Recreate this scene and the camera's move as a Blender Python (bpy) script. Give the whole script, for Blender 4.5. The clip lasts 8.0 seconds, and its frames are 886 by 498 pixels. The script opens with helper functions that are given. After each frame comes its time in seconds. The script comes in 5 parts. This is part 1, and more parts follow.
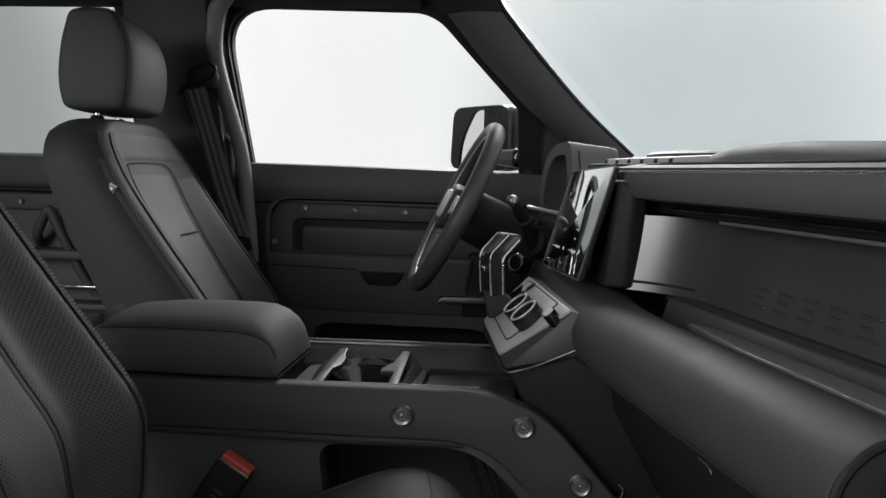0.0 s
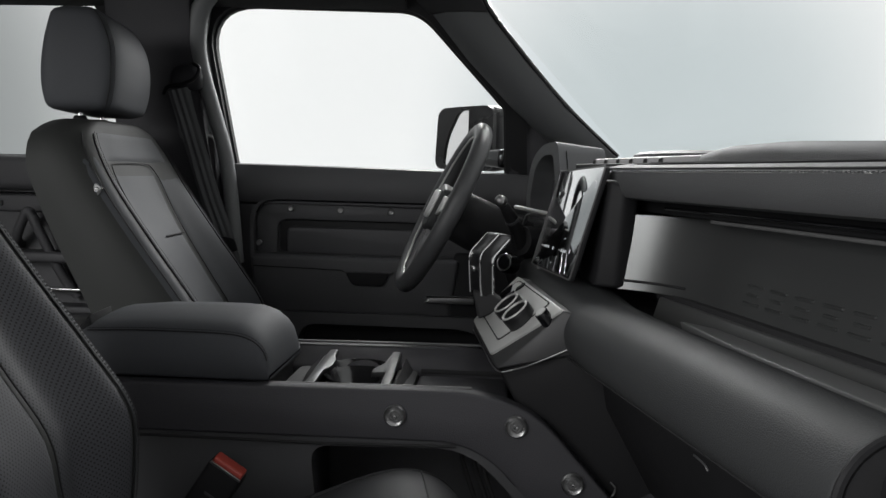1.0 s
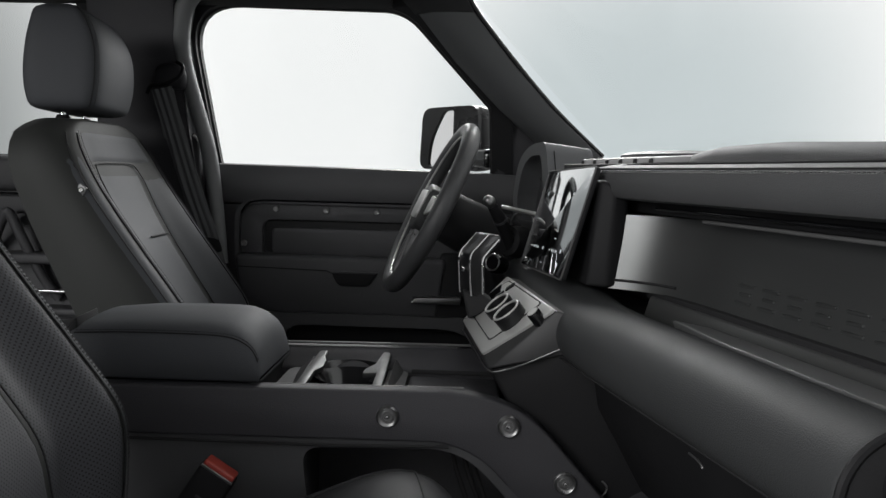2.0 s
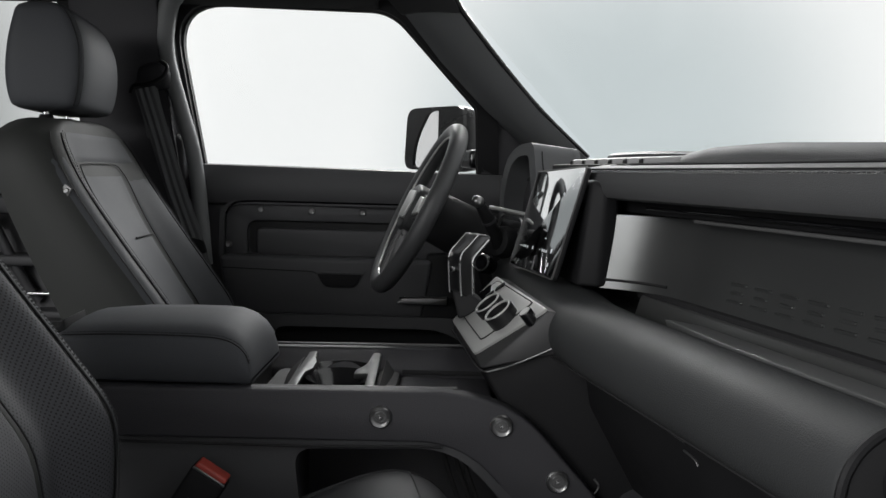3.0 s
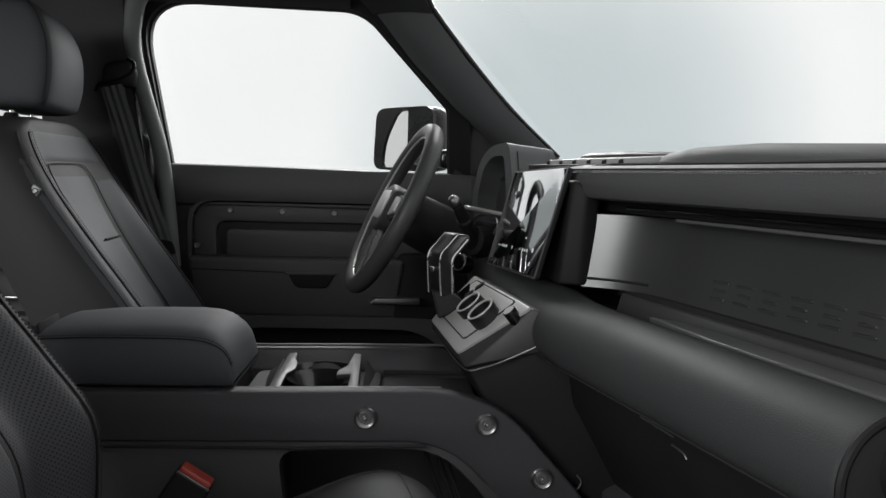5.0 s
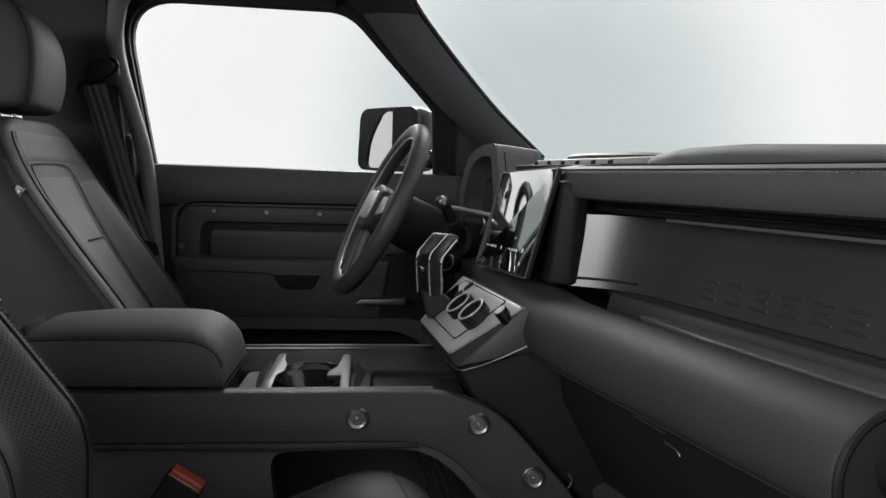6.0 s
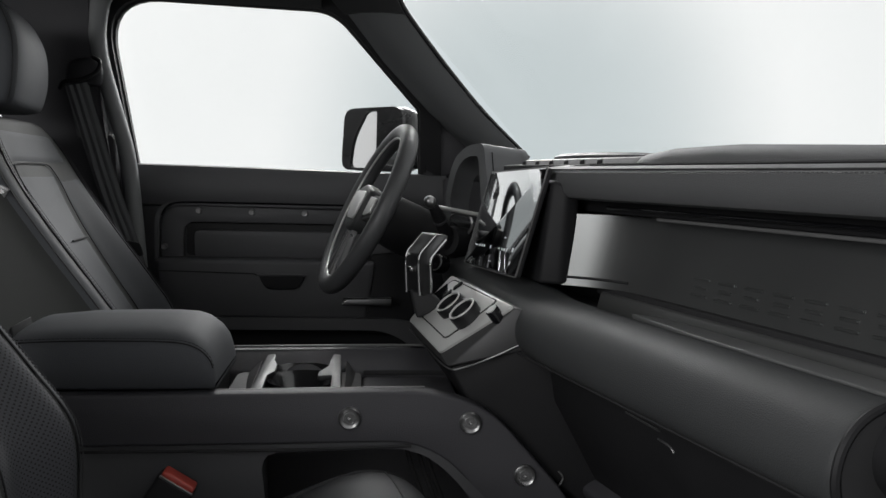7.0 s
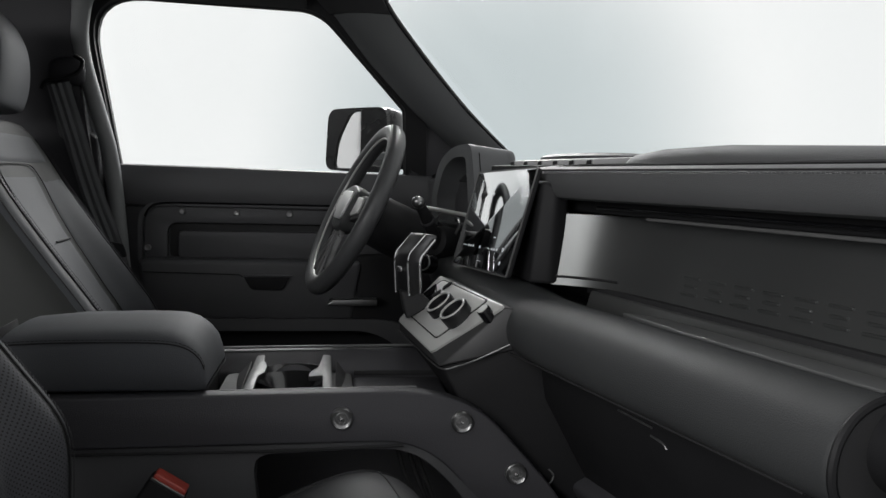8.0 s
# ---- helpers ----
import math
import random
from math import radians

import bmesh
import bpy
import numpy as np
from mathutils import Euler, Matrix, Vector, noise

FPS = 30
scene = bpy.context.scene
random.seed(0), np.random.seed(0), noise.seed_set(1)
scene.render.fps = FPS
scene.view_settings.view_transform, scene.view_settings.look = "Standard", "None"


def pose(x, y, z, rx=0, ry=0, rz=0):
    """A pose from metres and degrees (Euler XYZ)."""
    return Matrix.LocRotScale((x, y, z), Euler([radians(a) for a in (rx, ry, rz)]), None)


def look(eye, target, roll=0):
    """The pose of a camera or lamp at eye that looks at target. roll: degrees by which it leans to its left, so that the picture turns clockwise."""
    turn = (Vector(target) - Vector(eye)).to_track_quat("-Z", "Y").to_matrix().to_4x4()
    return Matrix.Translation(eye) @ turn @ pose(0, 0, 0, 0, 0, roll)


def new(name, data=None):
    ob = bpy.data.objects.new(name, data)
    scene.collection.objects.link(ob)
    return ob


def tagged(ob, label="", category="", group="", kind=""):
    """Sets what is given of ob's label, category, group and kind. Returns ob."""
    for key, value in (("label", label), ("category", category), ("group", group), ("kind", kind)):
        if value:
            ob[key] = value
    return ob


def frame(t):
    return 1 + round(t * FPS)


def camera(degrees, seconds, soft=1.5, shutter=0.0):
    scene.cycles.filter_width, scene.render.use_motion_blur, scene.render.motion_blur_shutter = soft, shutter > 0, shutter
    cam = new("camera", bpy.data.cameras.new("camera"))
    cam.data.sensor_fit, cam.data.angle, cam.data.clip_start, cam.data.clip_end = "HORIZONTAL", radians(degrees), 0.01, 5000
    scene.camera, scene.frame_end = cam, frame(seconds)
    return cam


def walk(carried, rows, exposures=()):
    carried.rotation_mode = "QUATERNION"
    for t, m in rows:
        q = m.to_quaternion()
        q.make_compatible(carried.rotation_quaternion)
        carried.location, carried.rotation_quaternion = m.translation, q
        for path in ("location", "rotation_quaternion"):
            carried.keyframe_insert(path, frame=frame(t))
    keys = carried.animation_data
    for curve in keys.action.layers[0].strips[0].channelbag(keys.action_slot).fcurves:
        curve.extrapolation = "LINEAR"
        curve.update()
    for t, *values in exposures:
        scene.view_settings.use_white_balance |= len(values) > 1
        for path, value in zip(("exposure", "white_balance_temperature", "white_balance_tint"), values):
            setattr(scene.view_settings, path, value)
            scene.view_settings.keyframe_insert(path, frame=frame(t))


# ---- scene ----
cam = camera(59.7, 8.0)
PATH = [
    (0, (0.156, -1.238, 0.803), (-0.032, 0.744, 0.606), 1.6),
    (0.5, (0.146, -1.238, 0.802), (-0.014, 0.746, 0.607), 1.6),
    (1, (0.136, -1.239, 0.802), (0.004, 0.747, 0.608), 1.5),
    (1.5, (0.126, -1.239, 0.802), (0.022, 0.749, 0.608), 1.5),
    (3, (0.095, -1.241, 0.801), (0.076, 0.75, 0.611), 1.5),
    (3.5, (0.085, -1.242, 0.8), (0.094, 0.749, 0.611), 1.5),
    (4, (0.074, -1.242, 0.8), (0.113, 0.748, 0.612), 1.5),
    (4.5, (0.063, -1.243, 0.8), (0.131, 0.747, 0.612), 1.5),
    (6, (0.034, -1.245, 0.799), (0.186, 0.741, 0.615), 1.5),
    (6.5, (0.022, -1.246, 0.798), (0.205, 0.737, 0.615), 1.5),
    (7, (0.013, -1.246, 0.798), (0.223, 0.734, 0.616), 1.5),
    (7.5, (0.002, -1.247, 0.797), (0.242, 0.73, 0.617), 1.5),
    (8, (-0.008, -1.248, 0.797), (0.26, 0.726, 0.618), 1.5),
]
walk(cam, [(t, look(eye, target, roll)) for t, eye, target, roll in PATH])

# ---- light ----
scene.view_settings.exposure = 0.0
world = bpy.data.worlds.new("studio")
scene.world = world
world.use_nodes = True
wn, wl = world.node_tree.nodes, world.node_tree.links
wn.clear()
w_out, w_bg, w_co = (wn.new("ShaderNode" + k) for k in ("OutputWorld", "Background", "TexCoord"))
w_no = wn.new("ShaderNodeTexNoise")
w_no.inputs["Scale"].default_value, w_no.inputs["Detail"].default_value = 2.6, 2.0


def towards(direction, lo, hi):
    """How far the studio backdrop lies in a direction, eased from lo to hi of the cosine."""
    d, r = wn.new("ShaderNodeVectorMath"), wn.new("ShaderNodeMapRange")
    d.operation = "DOT_PRODUCT"
    d.inputs[1].default_value = Vector(direction).normalized()
    r.inputs[1].default_value, r.inputs[2].default_value = lo, hi
    wl.new(w_co.outputs["Generated"], d.inputs[0])
    r.interpolation_type = "SMOOTHSTEP"
    wl.new(d.outputs["Value"], r.inputs[0])
    return r.outputs[0]


def blend(fac, a, b, kind="MIX"):
    m = wn.new("ShaderNodeMix")
    m.data_type, m.blend_type = "RGBA", kind
    for i, v in ((0, fac), (6, a), (7, b)):
        if isinstance(v, (tuple, float)):
            m.inputs[i].default_value = v
        else:
            wl.new(v, m.inputs[i])
    return m.outputs[2]


wl.new(w_co.outputs["Generated"], w_no.inputs["Vector"])
white = blend(w_no.outputs["Fac"], (0.88, 0.90, 0.91, 1), (1.06, 1.06, 1.06, 1))
cool = blend(towards((0.20, 0.97, 0.04), 0.945, 1.0), white, (0.60, 0.66, 0.68, 1))
grey = blend(towards((-0.80, 0.60, 0.0), 0.855, 0.945), cool, (0.34, 0.357, 0.362, 1))
studio = blend(towards((0.25, 1.0, 0.25), -0.55, 0.35), (0.62, 0.62, 0.63, 1), grey)
wl.new(studio, w_bg.inputs["Color"])
w_bg.inputs["Strength"].default_value = 1.0
wl.new(w_bg.outputs["Background"], w_out.inputs["Surface"])


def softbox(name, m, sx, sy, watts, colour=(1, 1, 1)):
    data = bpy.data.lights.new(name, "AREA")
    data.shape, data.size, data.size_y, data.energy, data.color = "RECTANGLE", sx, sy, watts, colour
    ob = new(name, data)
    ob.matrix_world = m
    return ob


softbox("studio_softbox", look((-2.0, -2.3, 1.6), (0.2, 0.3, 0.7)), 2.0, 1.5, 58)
# unseen fill lamp added beyond the driver's window to brighten roll and plate
softbox("fill_softbox_front", look((0.30, 2.5, 2.25), (0.10, -0.1, 0.6)), 1.3, 1.4, 95)

# ---- materials ----


def material(name, colour, rough=0.5, metal=0.0, var=0.15, scale=8.0, bump=0.0, bump_scale=400.0, cell=False, coat=0.0, spec=0.5):
    """A surface with broad wear, fine grain and relief, in object space (metres)."""
    m = bpy.data.materials.new(name)
    m.use_nodes = True
    n, l = m.node_tree.nodes, m.node_tree.links
    b = n["Principled BSDF"]
    co = n.new("ShaderNodeTexCoord")
    broad, fine = n.new("ShaderNodeTexNoise"), n.new("ShaderNodeTexNoise")
    broad.inputs["Scale"].default_value, broad.inputs["Detail"].default_value = scale, 4
    fine.inputs["Scale"].default_value, fine.inputs["Detail"].default_value = bump_scale, 2
    mix, ramp = n.new("ShaderNodeMix"), n.new("ShaderNodeMapRange")
    mix.data_type = "RGBA"
    c = Vector(colour)
    mix.inputs[6].default_value = (*(c * (1 - var)), 1)
    mix.inputs[7].default_value = (*(c * (1 + var)), 1)
    l.new(co.outputs["Object"], broad.inputs["Vector"])
    l.new(co.outputs["Object"], fine.inputs["Vector"])
    l.new(broad.outputs["Fac"], mix.inputs[0])
    l.new(mix.outputs[2], b.inputs["Base Color"])
    ramp.inputs[1].default_value, ramp.inputs[2].default_value = 0.3, 0.7
    ramp.inputs[3].default_value, ramp.inputs[4].default_value = max(rough - 0.05, 0.02), min(rough + 0.05, 1)
    l.new(broad.outputs["Fac"], ramp.inputs[0])
    l.new(ramp.outputs[0], b.inputs["Roughness"])
    b.inputs["Metallic"].default_value = metal
    b.inputs["Coat Weight"].default_value = coat
    b.inputs["Specular IOR Level"].default_value = spec
    if bump:
        bn = n.new("ShaderNodeBump")
        bn.inputs["Strength"].default_value, bn.inputs["Distance"].default_value = bump, 0.0006
        if cell:
            vo = n.new("ShaderNodeTexVoronoi")
            vo.inputs["Scale"].default_value = bump_scale
            l.new(co.outputs["Object"], vo.inputs["Vector"])
            l.new(vo.outputs["Distance"], bn.inputs["Height"])
        else:
            l.new(fine.outputs["Fac"], bn.inputs["Height"])
        l.new(bn.outputs["Normal"], b.inputs["Normal"])
    return m


def perforated(name, colour, rough, pitch):
    """Leather pierced by rows of small holes, laid over the seat's front by its own height and width."""
    m = material(name, colour, rough, 0, 0.12, 9, 0.25, 700, True)
    n, l = m.node_tree.nodes, m.node_tree.links
    b = n["Principled BSDF"]
    co, sep = n.new("ShaderNodeTexCoord"), n.new("ShaderNodeSeparateXYZ")
    l.new(co.outputs["Object"], sep.inputs[0])

    def op(kind, a, v=None):
        q = n.new("ShaderNodeMath")
        q.operation = kind
        for i, s in enumerate((a, v)):
            if s is None:
                continue
            if isinstance(s, (int, float)):
                q.inputs[i].default_value = s
            else:
                l.new(s, q.inputs[i])
        return q.outputs[0]

    ay, az = op("MULTIPLY", sep.outputs["Y"], 1 / pitch), op("MULTIPLY", sep.outputs["Z"], 1 / pitch)
    p, q = op("ADD", ay, az), op("SUBTRACT", ay, az)
    fp, fq = op("SUBTRACT", op("FRACT", p), 0.5), op("SUBTRACT", op("FRACT", q), 0.5)
    d = op("SQRT", op("ADD", op("MULTIPLY", fp, fp), op("MULTIPLY", fq, fq)))
    hole = op("LESS_THAN", d, 0.22)
    mix = n.new("ShaderNodeMix")
    mix.data_type = "RGBA"
    old = b.inputs["Base Color"].links[0].from_socket
    l.new(hole, mix.inputs[0])
    l.new(old, mix.inputs[6])
    mix.inputs[7].default_value = (0.005, 0.005, 0.006, 1)
    l.new(mix.outputs[2], b.inputs["Base Color"])
    return m


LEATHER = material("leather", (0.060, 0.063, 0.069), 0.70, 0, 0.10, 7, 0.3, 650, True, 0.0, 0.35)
# the same leather, darker: the shade on the backrest's sides is in the colour
LEATHER_SHADED = material("leather_shaded_side", (0.027, 0.0285, 0.027), 0.68, 0, 0.10, 7, 0.3, 600, True, 0.0, 0.35)
PERFORATED = perforated("perforated_leather", (0.054, 0.055, 0.062), 0.68, 0.0066)
PADDED = material("padded_dash", (0.034, 0.0355, 0.0365), 0.54, 0, 0.10, 6, 0.4, 700, True, 0.0, 0.42)
DOORTRIM = material("grained_door_trim", (0.066, 0.066, 0.070), 0.55, 0, 0.12, 10, 0.35, 900, True)
BEAM = material("padded_beam", (0.074, 0.075, 0.077), 0.68, 0, 0.10, 6, 0.4, 700, True, 0.0, 0.35)
PLASTIC = material("grained_plastic", (0.045, 0.0445, 0.049), 0.58, 0, 0.12, 10, 0.4, 700, True, 0.0, 0.4)
DARK = material("dark_plastic", (0.012, 0.012, 0.013), 0.6, 0, 0.15, 12, 0.25, 600, False, 0.0, 0.25)
RUBBER = material("rubber_lining", (0.018, 0.018, 0.019), 0.75, 0, 0.2, 20, 0.3, 900)
GRIPBODY = material("satin_black_grip", (0.012, 0.012, 0.013), 0.35, 0, 0.08, 12, 0.1, 1200)
# pillar trim raised in tone: light along its edge is put into the colour
LIT_EDGE = material("lit_pillar_edge", (0.19, 0.195, 0.198), 0.55, 0, 0.08, 9, 0.3, 900, True)
GLOSS = material("gloss_black", (0.006, 0.006, 0.007), 0.10, 0, 0.1, 6, 0, 100, False, 0.5)
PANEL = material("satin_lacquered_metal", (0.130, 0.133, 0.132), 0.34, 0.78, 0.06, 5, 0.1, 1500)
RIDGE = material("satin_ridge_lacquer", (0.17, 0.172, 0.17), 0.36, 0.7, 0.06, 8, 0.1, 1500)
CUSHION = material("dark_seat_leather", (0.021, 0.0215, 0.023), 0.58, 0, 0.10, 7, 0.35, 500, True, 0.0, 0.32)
GRIP = material("wheel_leather", (0.062, 0.063, 0.065), 0.42, 0, 0.10, 8, 0.35, 800, True)
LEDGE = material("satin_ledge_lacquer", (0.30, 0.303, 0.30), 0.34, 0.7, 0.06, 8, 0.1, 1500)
TUB = material("glossy_cup_lining", (0.014, 0.014, 0.015), 0.22, 0, 0.08, 12, 0, 100, False, 0.6)
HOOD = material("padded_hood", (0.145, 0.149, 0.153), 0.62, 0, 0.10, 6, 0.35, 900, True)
SILVER = material("satin_silver", (0.60, 0.60, 0.585), 0.38, 0.45, 0.05, 20, 0.08, 1500)
CHROME = material("bright_metal", (0.72, 0.72, 0.72), 0.16, 1.0, 0.04, 20)
STEEL = material("grey_steel", (0.27, 0.27, 0.27), 0.32, 0.9, 0.12, 60)
CLIP = material("grey_clip_plastic", (0.025, 0.026, 0.026), 0.45, 0, 0.06, 30, 0.2, 900, False, 0.0, 0.4)
CLIPEDGE = material("satin_slat_edge", (0.30, 0.30, 0.30), 0.45, 0.3, 0.05, 30)
PILLAR = material("pillar_trim", (0.085, 0.088, 0.090), 0.60, 0, 0.10, 6, 0.35, 900, True)
FABRIC = material("headliner_fabric", (0.022, 0.022, 0.023), 0.9, 0, 0.15, 30, 0.5, 1200)
CARPET = material("carpet", (0.016, 0.016, 0.017), 0.95, 0, 0.3, 60, 0.8, 800)
WEB = material("belt_webbing", (0.085, 0.087, 0.09), 0.7, 0, 0.15, 60, 0.5, 1500)
RED = material("red_plastic", (0.36, 0.05, 0.035), 0.45, 0, 0.1, 40, 0.15, 900)
THREAD = material("thread", (0.034, 0.034, 0.036), 0.8, 0, 0.2, 80)
SEAM = material("seam_shadow_gap", (0.012, 0.012, 0.013), 0.8, 0, 0.2, 80)
RIM = material("satin_grey_edge", (0.13, 0.13, 0.13), 0.4, 0.3, 0.05, 30)
CASE = material("mirror_case", (0.006, 0.006, 0.007), 0.28, 0, 0.1, 6, 0, 100, False, 0.0, 0.3)
MIRROR = material("mirror_glass", (0.9, 0.9, 0.9), 0.02, 1.0, 0.0, 5)
CONCRETE = material("studio_floor_paint", (0.14, 0.14, 0.14), 0.5, 0, 0.08, 1.5, 0.1, 60)
ICON = material("lit_icon", (0.7, 0.72, 0.74), 0.5, 0, 0.05, 40)
ICON.node_tree.nodes["Principled BSDF"].inputs["Emission Color"].default_value = (0.8, 0.85, 0.9, 1)
ICON.node_tree.nodes["Principled BSDF"].inputs["Emission Strength"].default_value = 0.2
AMBER = material("lit_map", (0.10, 0.09, 0.04), 0.4, 0, 0.2, 40)
GLASS = bpy.data.materials.new("window_glass")
GLASS.use_nodes = True
gn, gl = GLASS.node_tree.nodes, GLASS.node_tree.links
gn.clear()
g_out, g_mix, g_t, g_g = (gn.new("ShaderNode" + k) for k in ("OutputMaterial", "MixShader", "BsdfTransparent", "BsdfGlossy"))
g_t.inputs["Color"].default_value = (0.985, 0.99, 0.985, 1)
g_g.inputs["Roughness"].default_value = 0.02
g_mix.inputs[0].default_value = 0.03
gl.new(g_t.outputs[0], g_mix.inputs[1])
gl.new(g_g.outputs[0], g_mix.inputs[2])
gl.new(g_mix.outputs[0], g_out.inputs["Surface"])

# ---- mesh helpers ----


BASES = {}
DASH = pose(0, 0, 0, 0, 0, 14.42)
ROOM = Matrix.Identity(4)


def thing(name, m, label, category, group="", kind=""):
    ob = new(name)
    ob.matrix_world = m
    BASES[ob.name] = m.inverted()
    return tagged(ob, label, category, group, kind)


def part(name, bm, mat, parent=None, label="", frm=ROOM, smooth=True, sharp=40):
    """Link a bmesh, written in the frame frm, as one mesh object under a thing or a part."""
    me = bpy.data.meshes.new(name)
    base = BASES[parent.name] if parent is not None else ROOM
    bm.transform(base @ frm)
    bmesh.ops.recalc_face_normals(bm, faces=bm.faces)
    lim = radians(sharp)
    for f in bm.faces:
        f.smooth = smooth
    for e in bm.edges:
        if len(e.link_faces) == 2:
            e.smooth = e.calc_face_angle(0) < lim
    bm.to_mesh(me)
    bm.free()
    me.materials.append(mat)
    ob = new(name, me)
    BASES[ob.name] = base
    if parent is not None:
        ob.parent = parent
    if label:
        ob["label"] = label
    return ob


def bevel(bm, r, seg=3, angle=30):
    edges = [e for e in bm.edges if len(e.link_faces) == 2 and e.calc_face_angle(0) > radians(angle)]
    if r > 0 and edges:
        bmesh.ops.bevel(bm, geom=edges, offset=r, offset_type="OFFSET", segments=seg, profile=0.5, affect="EDGES", clamp_overlap=True)
    return bm


def box(lo, hi, r=0.004, seg=3, m=None):
    bm = bmesh.new()
    bmesh.ops.create_cube(bm, size=1)
    c, s = (Vector(lo) + Vector(hi)) / 2, Vector(hi) - Vector(lo)
    for v in bm.verts:
        v.co = Vector((v.co.x * s.x, v.co.y * s.y, v.co.z * s.z)) + c
    bevel(bm, r, seg)
    if m is not None:
        bm.transform(m)
    return bm


def hull(points, r=0.004, seg=3):
    bm = bmesh.new()
    for p in points:
        bm.verts.new(p)
    bmesh.ops.convex_hull(bm, input=bm.verts)
    bmesh.ops.dissolve_limit(bm, angle_limit=radians(4), verts=bm.verts, edges=bm.edges)
    return bevel(bm, r, seg)


def rounded(points, r, seg=6):
    """A closed 2D outline with rounded corners; r is one radius or one a corner."""
    out, n = [], len(points)
    for i, p in enumerate(points):
        a, b, c = Vector(points[i - 1]), Vector(p), Vector(points[(i + 1) % n])
        rr = r[i] if isinstance(r, (list, tuple)) else r
        d1, d2 = (a - b), (c - b)
        k = min(rr, d1.length * 0.49, d2.length * 0.49)
        if k < 1e-5:
            out.append(b)
            continue
        s, e = b + d1.normalized() * k, b + d2.normalized() * k
        for j in range(seg + 1):
            t = j / seg
            out.append(s * (1 - t) ** 2 + b * 2 * t * (1 - t) + e * t * t)
    return out


def prism(outline, place, depth, r=0.003, seg=2):
    """Extrude a 2D outline; place maps (u, v, w) to a point, w from 0 to depth."""
    bm = bmesh.new()
    f = bm.faces.new([bm.verts.new((p[0], p[1], 0)) for p in outline])
    ret = bmesh.ops.extrude_face_region(bm, geom=[f])
    for v in ret["geom"]:
        if isinstance(v, bmesh.types.BMVert):
            v.co.z += depth
    bevel(bm, r, seg, 50)
    for v in bm.verts:
        v.co = Vector(place(v.co.x, v.co.y, v.co.z))
    return bm


def framework(outer, inner, place, depth, r=0.002):
    """A flat ring between two outlines of the same count, with thickness."""
    bm = bmesh.new()
    n = len(outer)
    rings = [[bm.verts.new((p[0], p[1], w)) for p in o] for o, w in ((outer, 0), (inner, 0), (inner, depth), (outer, depth))]
    for a in range(4):
        b = (a + 1) % 4
        for i in range(n):
            j = (i + 1) % n
            bm.faces.new((rings[a][i], rings[a][j], rings[b][j], rings[b][i]))
    bevel(bm, r, 2, 60)
    for v in bm.verts:
        v.co = Vector(place(v.co.x, v.co.y, v.co.z))
    return bm


def loft(rings, closed_ends=True, m=None):
    """Skin between closed rings of the same count."""
    bm = bmesh.new()
    vs = [[bm.verts.new(p) for p in ring] for ring in rings]
    n = len(vs[0])
    for a, b in zip(vs, vs[1:]):
        for i in range(n):
            j = (i + 1) % n
            bm.faces.new((a[i], a[j], b[j], b[i]))
    if closed_ends:
        bm.faces.new(list(reversed(vs[0])))
        bm.faces.new(vs[-1])
    if m is not None:
        bm.transform(m)
    return bm


def smooth_path(points, n):
    """Catmull-Rom through the points, n steps a span."""
    p = [Vector(q) for q in points]
    p = [p[0] * 2 - p[1]] + p + [p[-1] * 2 - p[-2]]
    out = []
    for i in range(1, len(p) - 2):
        a, b, c, d = p[i - 1:i + 3]
        for k in range(n):
            t = k / n
            out.append(0.5 * ((2 * b) + (c - a) * t + (2 * a - 5 * b + 4 * c - d) * t * t + (3 * b - a - 3 * c + d) * t ** 3))
    out.append(p[-2])
    return out


def tube(path, r, n=8, closed=False, flat=None, up=(0, 0, 1)):
    """Sweep a round (or flat: width, thickness) section along a path."""
    path = [Vector(p) for p in path]
    rings, k = [], len(path)
    for i, p in enumerate(path):
        d = (path[(i + 1) % k] - path[i - 1]) if closed else (path[min(i + 1, k - 1)] - path[max(i - 1, 0)])
        d.normalize()
        s = d.cross(Vector(up))
        s = s.normalized() if s.length > 1e-4 else Vector((1, 0, 0))
        t = s.cross(d)
        if flat:
            w, h = flat[0] / 2, flat[1] / 2
            rings.append([p + s * a * w + t * b * h for a, b in ((-1, -0.6), (-0.9, -1), (0.9, -1), (1, -0.6), (1, 0.6), (0.9, 1), (-0.9, 1), (-1, 0.6))])
        else:
            rr = r[i] if isinstance(r, (list, tuple)) else r
            rings.append([p + s * rr * math.cos(q) + t * rr * math.sin(q) for q in (2 * math.pi * j / n for j in range(n))])
    if closed:
        rings.append(rings[0])
        bm = loft(rings, False)
        bmesh.ops.remove_doubles(bm, verts=bm.verts, dist=1e-6)
        return bm
    return loft(rings)


def lathe(profile, m, n=32):
    """Turn a profile of (radius, height) about z and place it."""
    bm = loft([[(r * math.cos(2 * math.pi * j / n), r * math.sin(2 * math.pi * j / n), h) for j in range(n)] for r, h in profile])
    bm.transform(m)
    return bm


def joined(bms):
    out = bmesh.new()
    for b in bms:
        me = bpy.data.meshes.new("t")
        b.to_mesh(me)
        b.free()
        out.from_mesh(me)
        bpy.data.meshes.remove(me)
    return out


def aim(p, normal):
    """A pose at p with z along normal."""
    return Matrix.Translation(p) @ Vector(normal).to_track_quat("Z", "Y").to_matrix().to_4x4()


